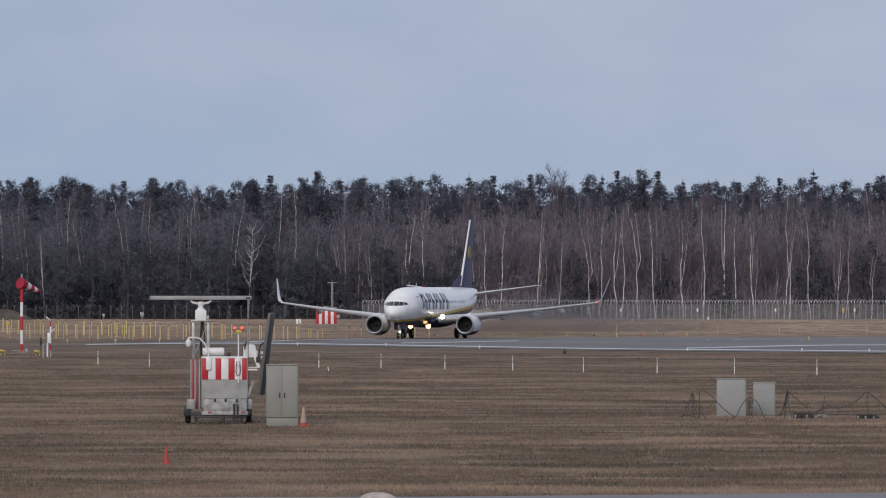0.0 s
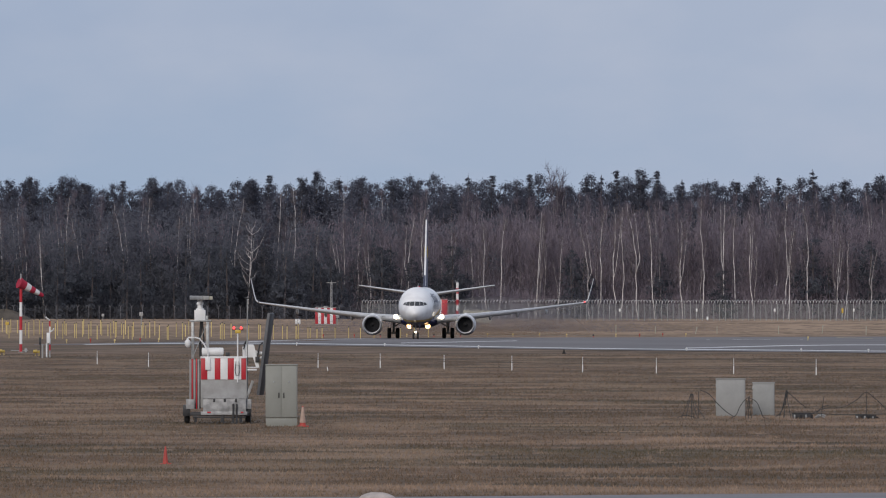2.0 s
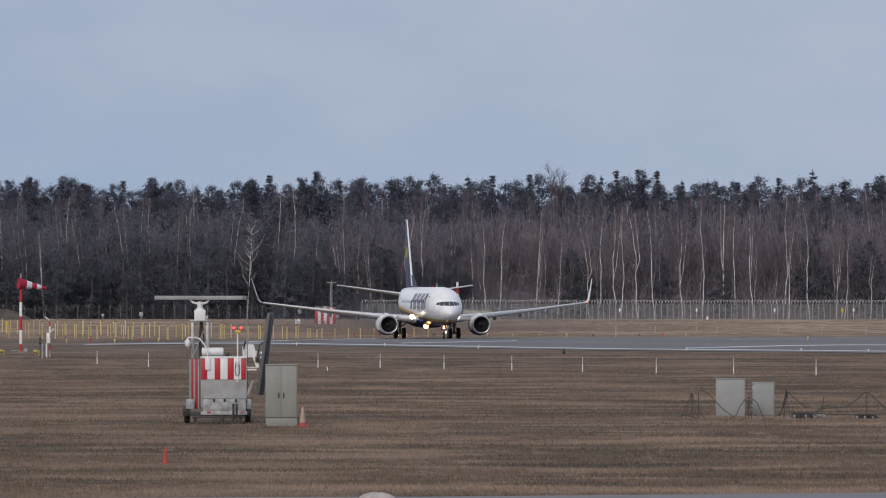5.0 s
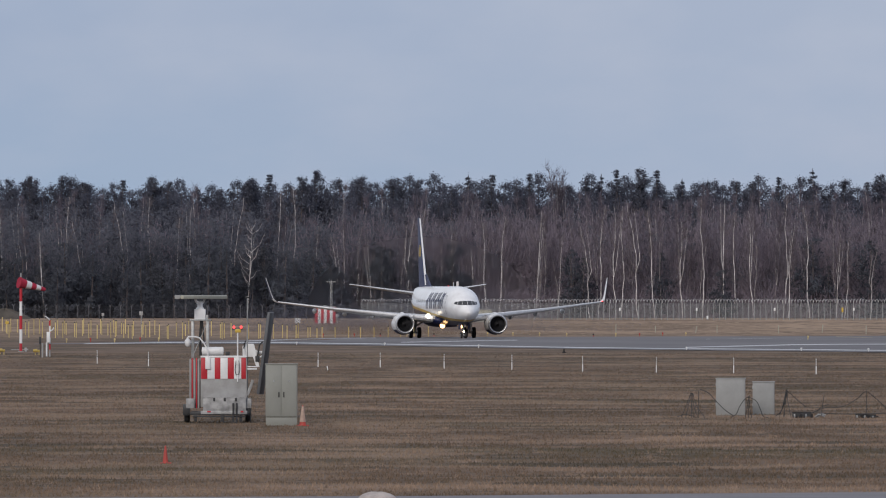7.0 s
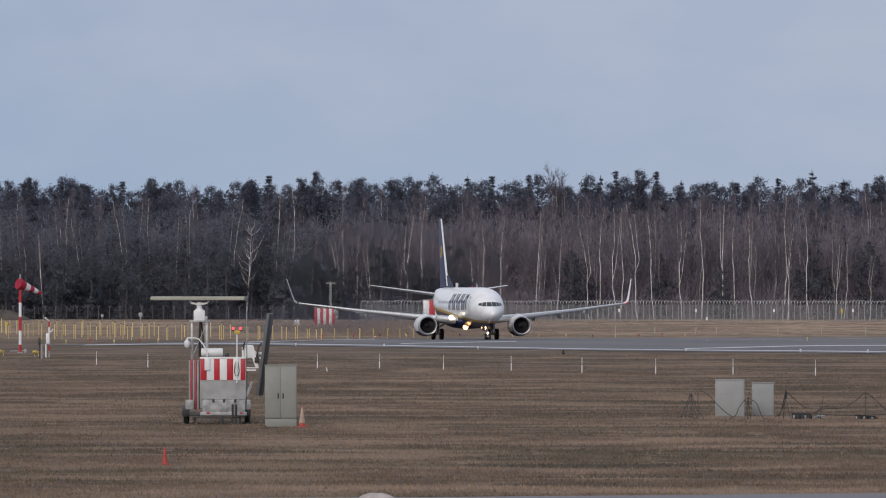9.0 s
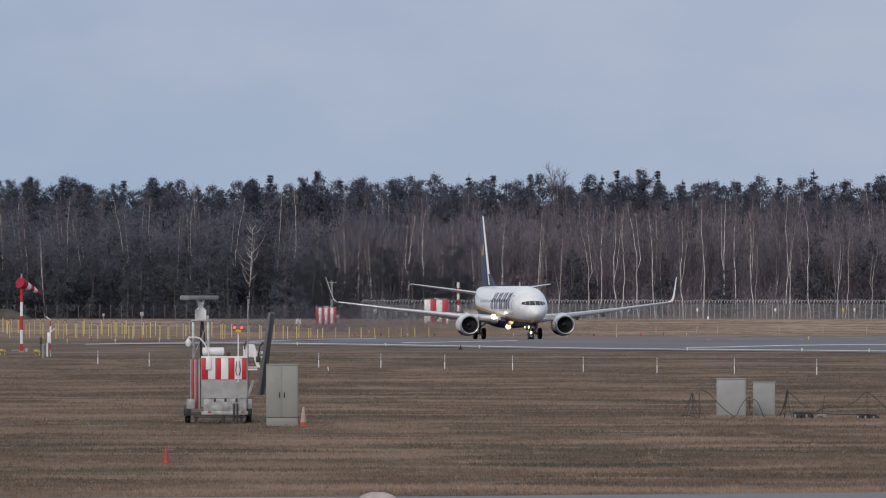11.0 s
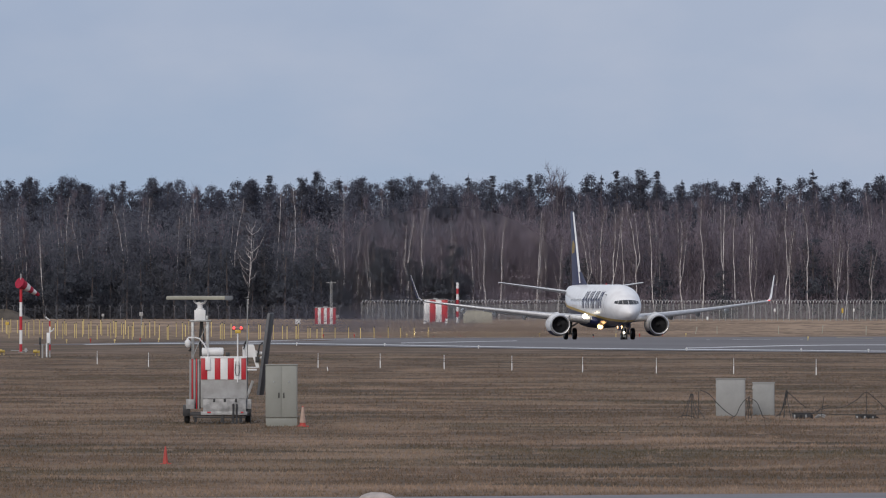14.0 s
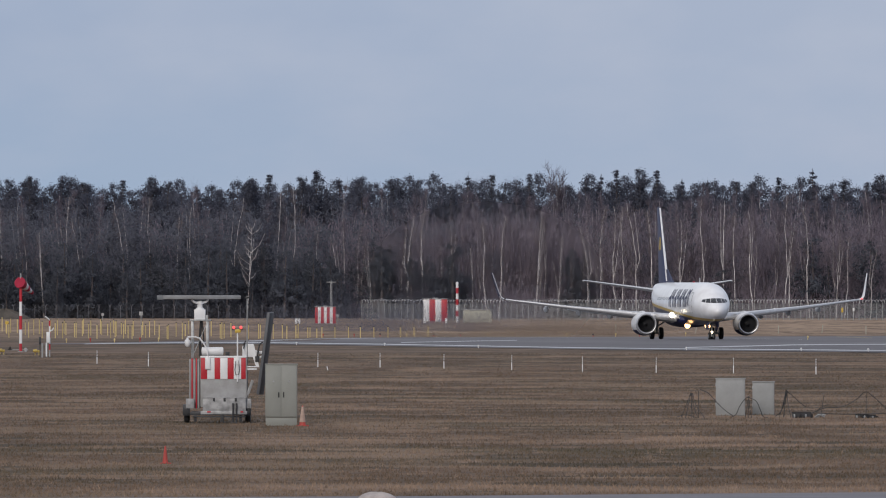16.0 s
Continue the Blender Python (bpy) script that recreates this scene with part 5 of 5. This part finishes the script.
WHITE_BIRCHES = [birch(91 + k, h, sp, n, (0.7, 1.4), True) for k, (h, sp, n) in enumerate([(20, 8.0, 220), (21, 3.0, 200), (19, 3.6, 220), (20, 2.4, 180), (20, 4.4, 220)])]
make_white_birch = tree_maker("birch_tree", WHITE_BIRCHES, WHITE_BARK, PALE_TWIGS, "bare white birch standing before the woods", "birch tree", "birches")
make_birch = tree_maker("birch_tree", BIRCHES, BIRCH_BARK, HAZY_TWIGS, "bare birch tree with a pale slender trunk", "birch tree", "birches")

# tall pines that stand out against the sky: bearing and tip
PINE_TIPS = [(12, 322), (57, 315), (107, 318), (150, 326), (215, 322), (268, 318), (300, 324), (352, 334), (440, 322), (472, 312), (530, 318), (556, 305), (605, 318), (640, 316), (700, 330), (745, 322), (800, 324), (832, 309),
             (868, 309), (912, 330), (937, 307), (1062, 308), (1040, 320), (1095, 300), (1130, 300), (1163, 301), (1205, 316), (1250, 318), (1300, 321), (1335, 325), (1375, 313), (1437, 298), (1490, 316), (1535, 322), (1562, 310)]
for i, (u, tip) in enumerate(PINE_TIPS):
    y = 2085 + 12 * math.sin(i * 2.3)
    top = (5 + (515 - tip) * y / 20000) * (1.025 if u < 760 else 1.01)
    k = (0, 2, 3, 1, 6)[i % 5] if u < 760 else (6, 7, 3, 6, 0)[i % 5]
    make_pine(k, (u - 784) / 20000 * y, y, top / (25, 24, 26, 25, 23, 24, 26, 25)[k])
# birches that stand before the woods
for i, (u, tip, y) in enumerate([(438, 404, 2012), (412, 352, 2034), (520, 332, 2036), (78, 412, 2016), (112, 350, 2034), (145, 388, 2030), (8, 352, 2036), (38, 360, 2036), (265, 352, 2034), (222, 358, 2036), (310, 382, 2032),
                                 (332, 368, 2034), (486, 342, 2036), (600, 416, 2022), (630, 398, 2026), (657, 426, 2020), (556, 402, 2028), (720, 384, 2018), (747, 372, 2016), (800, 400, 2024), (860, 396, 2016), (838, 440, 2014),
                                 (883, 384, 2016), (948, 376, 2018), (987, 420, 2014), (1044, 402, 2014), (1060, 366, 2018), (1088, 366, 2016), (1102, 372, 2016), (1130, 360, 2018), (1158, 372, 2014), (1206, 390, 2014),
                                 (1246, 356, 2018), (1280, 356, 2018), (1300, 378, 2016), (1332, 374, 2018), (1390, 348, 2020), (1395, 396, 2014), (1432, 366, 2018), (1480, 416, 2014), (1497, 420, 2014), (1540, 440, 2014)]):
    top = 5 + (515 - tip) * y / 20000
    k = 0 if i == 0 else (1, 2, 3, 4)[i % 4]
    make_white_birch(k, (u - 784) / 20000 * y, y, top / (20, 21, 19, 20, 20)[k])
for u, tip in ((975, 312), (992, 299), (1008, 308)):
    make_birch(0, (u - 784) / 20000 * 2075, 2075, (5 + (515 - tip) * 2075 / 20000) / 21)
for u, tip, y in [(1012, 440, 2018), (1033, 456, 2016), (1438, 420, 2022), (1540, 424, 2020)]:
    make_young_pine(int(u) % 4, (u - 784) / 20000 * y, y, (5 + (515 - tip) * y / 20000) / 11)
half = 90.0
x = -half
while x < half:
    birchy = min(1.0, max(0.0, (x + 20) / 26))
    if random.random() < 0.14 + 0.66 * birchy:
        make_birch(random.randrange(6), x + random.uniform(-0.5, 0.5), random.uniform(2018, 2042), random.uniform(0.70, 0.96))
    if random.random() < 0.95 - 0.90 * birchy:
        make_young_pine(random.randrange(4), x + random.uniform(-0.8, 0.8), random.uniform(2010, 2030), random.uniform(0.65, 1.25))
    if random.random() < 0.26 - 0.20 * birchy:
        make_pine(random.choice((3, 4)), x + random.uniform(-0.6, 0.6), random.uniform(2038, 2046), random.uniform(0.62, 0.84))
    x += 1.05


def woods(name, label, geos, mats, spots):
    """Many trees as one mass of real geometry."""
    V, F, M, base = [], [], [], 0
    arrays = [[(np.array([tuple(v) for v in g[0]], float), g[1]) for g in pair] for pair in geos]
    for k, x, y, s, turn in spots:
        c, sn = math.cos(turn), math.sin(turn)
        for slot, (v, f) in enumerate(arrays[k]):
            w = np.empty_like(v)
            w[:, 0], w[:, 1], w[:, 2] = (v[:, 0] * c - v[:, 1] * sn) * s + x, (v[:, 0] * sn + v[:, 1] * c) * s + y, v[:, 2] * s
            V.append(w)
            F += [tuple(i + base for i in face) for face in f]
            M += [slot] * len(f)
            base += len(v)
    me = bpy.data.meshes.new(name)
    me.from_pydata(np.concatenate(V).tolist(), [], F)
    for m in mats:
        me.materials.append(m)
    me.polygons.foreach_set("material_index", M)
    me.update()
    return tagged(new(name, me), label, "woods", kind="stuff")


spots = []
for row, y in enumerate((2082, 2120)):
    x = -95.0 + row * 0.7
    while x < 95:
        spots.append((random.choice((0, 1) if row == 1 else (0, 1, 2, 2, 3, 3)), x + random.uniform(-0.8, 0.8), y + random.uniform(-6, 6), (random.uniform(1.0, 1.10) if row == 1 else random.uniform(0.84, 0.98)), random.uniform(0, 6.28)))
        x += 2.2 if row == 1 else 2.6
woods("pine_woods", "dense dark pine woods closing the airfield", FAR_PINES, (PINE_BARK, HAZY_NEEDLES), spots)
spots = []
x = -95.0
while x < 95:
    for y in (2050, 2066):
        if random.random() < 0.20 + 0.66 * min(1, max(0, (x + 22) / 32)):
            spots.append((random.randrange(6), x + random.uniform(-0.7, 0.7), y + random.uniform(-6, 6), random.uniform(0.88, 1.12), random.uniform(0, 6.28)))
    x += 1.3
woods("birch_woods", "grey-brown bare birch woods", BIRCHES, (BIRCH_BARK, HAZY_TWIGS), spots)


def thicket(name, label, mat, seed, count, share, low, tops, size, slim, deep=(2024, 2062)):
    """Foliage or brushwood between the trunks, gathered in clumps, thinner towards its top."""
    rng = np.random.default_rng(seed)
    clumps = count // 60
    cx = rng.uniform(-96, 96, clumps * 4)
    cx = cx[rng.random(len(cx)) < share(cx)][:clumps]
    cy = rng.uniform(*deep, len(cx))
    cz = low + (rng.uniform(*tops, len(cx)) - low) * rng.random(len(cx)) ** 1.2
    n = len(cx) * 60
    o = np.stack([np.repeat(c, 60) for c in (cx, cy, cz)], 1) + rng.normal(0, 1, (n, 3)) * np.array([1.0, 0.8, 0.75 + slim])
    a = rng.normal(0, 1, (n, 3)) * np.array([1, 1, 1 + 3.0 * slim])
    a /= np.linalg.norm(a, axis=1)[:, None] + 1e-6
    b = np.cross(a, rng.normal(0, 1, (n, 3)))
    b /= np.linalg.norm(b, axis=1)[:, None] + 1e-6
    s = size * rng.uniform(0.6, 1.3, (n, 1))
    o[:, 2] = np.maximum(o[:, 2], 0.3)
    tris = np.stack([o - a * s, o + a * s, o + b * s * (0.75 - 0.62 * slim)], 1)
    out = (o - np.stack([np.repeat(c, 60) for c in (cx, cy, cz)], 1)) * 0.4 + np.array([0, -0.7, 0.5]) + rng.normal(0, 0.2, (n, 3))
    me = leaf_mesh(name, tris, out, mat)
    return tagged(new(name, me), label, "undergrowth", kind="stuff")


# fills the gaps in paled colours, so the deep shade reads softer
thicket("undergrowth", "dense olive undergrowth between the trunks, paled against the shade", PALED_SCRUB, 3, 260000, lambda x: 1.0 - 0.80 * np.clip((x + 24) / 26, 0, 1), 0.5, (12, 21), 0.24, 0.0)
thicket("undergrowth", "dark mass of needles deep in the woods", HAZY_NEEDLES, 9, 90000, lambda x: 1.0 + 0 * x, 9, (14, 23), 0.40, 0.0, (2092, 2108))
thicket("brushwood", "brown leafless brushwood between the birch trunks, paled against the shade", PALED_BRUSH, 4, 300000, lambda x: 0.05 + 0.95 * np.clip((x + 24) / 26, 0, 1), 0.5, (12, 18), 0.62, 1.0)
thicket("brushwood", "low brown shrubs along the edge of the birches", PALED_BRUSH, 6, 36000, lambda x: 0.02 + 0.98 * np.clip((x + 20) / 20, 0, 1), 0.3, (1.5, 5.5), 0.5, 0.9, (2018, 2026))


# ---- standing grass ----
def grass_blades():
    rng = np.random.default_rng(5)
    n = 120000
    y = 262 + (rng.random(n) ** 1.25) * 560
    x = (rng.random(n) - 0.5) * 2 * (0.0405 * y + 1.5)
    h = rng.uniform(0.03, 0.10, n)
    w = rng.uniform(0.012, 0.028, n)
    keep = y > 273 + 0.62 * np.maximum(x, 0)
    x, y, h, w = x[keep], y[keep], h[keep], w[keep]
    n = len(x)
    base = np.array([rise_at(v) for v in y])
    V = np.empty((n * 3, 3))
    V[0::3] = np.stack([x - w, y, base], 1)
    V[1::3] = np.stack([x + w, y, base], 1)
    V[2::3] = np.stack([x + rng.normal(0, 0.03, n), y + np.abs(rng.normal(0, 0.06, n)) + 0.02, base + h], 1)
    me = bpy.data.meshes.new("grass")
    me.from_pydata(V.tolist(), [], [(3 * i, 3 * i + 1, 3 * i + 2) for i in range(n)])
    me.materials.append(BLADES)
    me.update()
    return tagged(new("grass", me), "short dry winter grass blades", "grass", kind="stuff")


grass_blades()


# ---- stirred-up air behind the engines ----
def hot_air_material():
    """Air that bends light a little, unevenly, and not at all at its rim."""
    m = bpy.data.materials.new("hot exhaust air")
    m.use_nodes = True
    n, l = m.node_tree.nodes, m.node_tree.links
    n.remove(n["Principled BSDF"])
    clear, bend, mix = n.new("ShaderNodeBsdfTransparent"), n.new("ShaderNodeBsdfRefraction"), n.new("ShaderNodeMixShader")
    bend.inputs["Roughness"].default_value, bend.inputs["IOR"].default_value = 0.5, 1.0005
    tc, mp, ball = n.new("ShaderNodeTexCoord"), n.new("ShaderNodeMapping"), n.new("ShaderNodeTexGradient")
    ball.gradient_type = "SPHERICAL"
    mp.inputs["Scale"].default_value = (1, 0, 1)
    l.new(tc.outputs["Object"], mp.inputs[0])
    l.new(mp.outputs[0], ball.inputs[0])
    fade = n.new("ShaderNodeMapRange")
    fade.inputs["From Max"].default_value, fade.inputs["To Max"].default_value = 0.75, 0.62
    l.new(ball.outputs["Fac"], fade.inputs[0])
    l.new(fade.outputs[0], mix.inputs[0])
    l.new(clear.outputs[0], mix.inputs[1]), l.new(bend.outputs[0], mix.inputs[2])
    l.new(mix.outputs[0], n["Material Output"].inputs[0])
    return m


HOT_AIR = hot_air_material()
DUST = material("brown dust", (0.31, 0.235, 0.18), 0.95, vary=0.1, scale=0.2, fine=2, thin=0.5)
SPRAY = material("blue-grey mist", (0.170, 0.172, 0.225), 0.95, vary=0.1, scale=0.2, fine=2, thin=0.5)


def air_pocket(size, label):
    """The rounded near front of a pocket of hot air, size its half axes."""
    rings = [[(math.sin(e) * math.cos(a), math.sin(e) * math.sin(a), math.cos(e)) for a in [math.pi + k * math.pi / 24 for k in range(25)]] for e in [0.02 + i * (math.pi - 0.04) / 18 for i in range(19)]]
    n = len(rings[0])
    shell = [p for r in rings for p in r], [(i * n + j, (i + 1) * n + j, (i + 1) * n + j + 1, i * n + j + 1) for i in range(len(rings) - 1) for j in range(n - 1)]
    ob = new("hot_air", mesh_of("hot_air", shell, HOT_AIR, 180))
    ob.scale = size
    ob.visible_shadow = False
    return tagged(ob, label, "hot air", kind="stuff")


def speck_cloud(name, seed, count, spread, grain, mat, label):
    """Drifting specks, thickest at the heart of the cloud and low down."""
    rng = np.random.default_rng(seed)
    o = rng.normal(0, 1, (count, 3)) * np.array(spread)
    o[:, 2] = np.abs(o[:, 2]) + 0.1
    o[:, 2] *= 0.7 + 0.5 * np.sin(o[:, 0] * 0.31 + seed) ** 2
    a = rng.normal(0, 1, (count, 3))
    a *= grain / (np.linalg.norm(a, axis=1)[:, None] + 1e-6)
    b = np.cross(a, rng.normal(0, 1, (count, 3)))
    b *= grain / (np.linalg.norm(b, axis=1)[:, None] + 1e-6)
    me = bpy.data.meshes.new(name)
    me.from_pydata(np.stack([o - a, o + a, o + b], 1).reshape(-1, 3).tolist(), [], [(3 * i, 3 * i + 1, 3 * i + 2) for i in range(count)])
    me.materials.append(mat)
    me.update()
    return tagged(new(name, me), label, "dust cloud", kind="stuff")


hot_air = air_pocket((18, 9, 12), "shimmering hot air drifting off behind the airliner")
mist = speck_cloud("mist", 7, 88000, (10.5, 5, 1.9), 0.036, SPRAY, "thin blue-grey mist blown back by the engines")
dust = speck_cloud("dust", 8, 38000, (7.5, 6, 0.75), 0.036, DUST, "brown dust blown over the dry grass")


# ---- bird ----
bird = thing("bird", on(8.83, 825, 0, 0.06), "small dark bird sitting, then flying low over the grass", "bird")
part("body", moved(turned([(-0.16, 0.01), (-0.10, 0.05), (0.02, 0.065), (0.12, 0.04), (0.17, 0.012)], "x", 10), pose(0, 0, 0)), FEATHER, bird)
bird_wings = []
for sgn in (-1, 1):
    bird_wings.append((part("wing", loft([[(-0.08, 0, 0), (0.08, 0, 0), (0.08, 0, 0.012), (-0.08, 0, 0.012)], [(-0.02, sgn * 0.28, 0), (0.03, sgn * 0.28, 0), (0.03, sgn * 0.28, 0.006), (-0.02, sgn * 0.28, 0.006)]]), FEATHER, bird), sgn))
part("tail", loft([[(0.14, -0.02, 0), (0.14, 0.02, 0), (0.14, 0.02, 0.01), (0.14, -0.02, 0.01)], [(0.26, -0.05, 0), (0.26, 0.05, 0), (0.26, 0.05, 0.006), (0.26, -0.05, 0.006)]]), FEATHER, bird)


# ---- movement ----
TAXI = [(0, -1.00, 1182.0, -12.96), (0.7, -1.56, 1180.0, -8.94), (1.5, -2.12, 1178.6, -4.45), (2.6, -2.38, 1179.0, 0.90), (3.5, -2.33, 1179.2, 4.21), (4.2, -2.08, 1179.0, 6.24), (5.6, -1.28, 1176.4, 7.45),
        (7, -0.07, 1172.0, 8.0), (9, 2.33, 1160.3, 8.3), (11.5, 7.66, 1133.0, 8.15), (12.5, 10.32, 1121.0, 8.0), (13.5, 13.50, 1107.0, 7.95), (14.5, 17.00, 1092.0, 7.8), (16, 22.99, 1066.0, 7.4)]
SOCK = [(0, 48, 15), (0.5, 35, 18), (1, 26, 22), (1.5, 24, 24), (2, 26, 24), (2.6, 29, 26), (3, 48, 25), (3.5, 51, 12), (4, 12, 3), (5.2, 26, 8), (6.5, 31, 8), (7, 25, 12), (8, 33, 11), (8.5, 26, 17), (9, 37, 18), (10, 43, 20),
        (11.5, 49, 17), (12, 37, 18), (12.5, 38, 20), (13, 43, 24), (13.5, 46, 24), (14, 47, 22), (14.5, 53, 22), (15, 56, 22), (15.5, 53, 21), (16, 65, 19)]

HOT_WAY = [(0, 9.0, 1262, -5), (3, 4.0, 1262, -3), (5, 1.0, 1260, 0), (7, -2.5, 1256, 2.5), (9, -4.5, 1250, 4.5), (11.5, -3.5, 1236, 5.2), (13.5, -0.5, 1222, 5.6), (16, 4.5, 1205, 6)]
MIST = [(0, 9.0, 1300), (1.5, 5.0, 1300), (3, 1.0, 1300), (5, -4.0, 1300), (7, -7.0, 1300), (9, -9.0, 1300), (11.5, -10.0, 1300), (13.5, -8.5, 1300), (16, -5.0, 1300)]
DUST_WAY = [(0, 7.0, 1250), (3, 0.0, 1250), (5, -3.0, 1250), (7, -4.0, 1250), (9, -3.0, 1245), (11.5, 0.0, 1240), (13.5, 6.0, 1235), (16, 13.0, 1230)]


def motions():
    walk(airliner, [(t, pose(x, y, rise_at(y) + 0.03, 0, 0, a)) for t, x, y, a in TAXI])
    # wheels roll with the ground covered, as far as one turn can be told from the next
    ts = [row[0] for row in TAXI]
    far = [0.0]
    for a, b in zip(TAXI, TAXI[1:]):
        far.append(far[-1] + math.hypot(b[1] - a[1], b[2] - a[2]))
    for wheel, r in WHEELS:
        home = wheel.matrix_basis.translation.copy()
        rows, turn, gone = [], 0.0, 0.0
        for i in range(0, 241):
            t = i / 15
            d = float(np.interp(t, ts, far))
            turn += min(math.degrees((d - gone) / r), 80)
            gone = d
            rows.append((t, pose(*home, turn)))
        walk(wheel, rows)
    centre = antenna.matrix_basis.translation.copy()
    walk(antenna, [(k * 0.5, pose(*centre, 0, 0, 0) @ pose(0, 0, 0, 0, 0, 137.3 * (k * 0.5 - 13.08))) for k in range(33)])
    top = sock.matrix_basis.translation.copy()
    walk(sock, [(t, pose(*top) @ pose(0, 0, 0, 0, 0, away) @ pose(0, 0, 0, 0, droop, 0)) for t, away, droop in SOCK])
    walk(hot_air, [(t, pose(x, y, z)) for t, x, y, z in HOT_WAY])
    walk(mist, [(t, pose(x, y, 0.2)) for t, x, y in MIST])
    walk(dust, [(t, pose(x, y, 0.05)) for t, x, y in DUST_WAY])
    low = rise_at(825)
    walk(bird, [(0, pose(8.83, 825, low + 0.06)), (9.4, pose(8.83, 825, low + 0.06)), (10.1, pose(6.4, 825, low + 0.30)), (11.3, pose(-0.70, 825, low + 0.36)), (11.9, pose(-4.74, 825, low + 0.34)),
                (12.5, pose(-8.50, 825, low + 0.10 + 0.16)), (13.1, pose(-12.5, 825, low + 0.30)), (14.5, pose(-21.7, 825, low + 0.22)), (16, pose(-31.6, 825, low + 0.3))])
    for wing, sgn in bird_wings:
        walk(wing, [(k * 0.1, pose(0, 0, 0.03, sgn * (40 * math.sin(k * 1.9) + 8 if k > 94 else 75))) for k in range(161)])


motions()
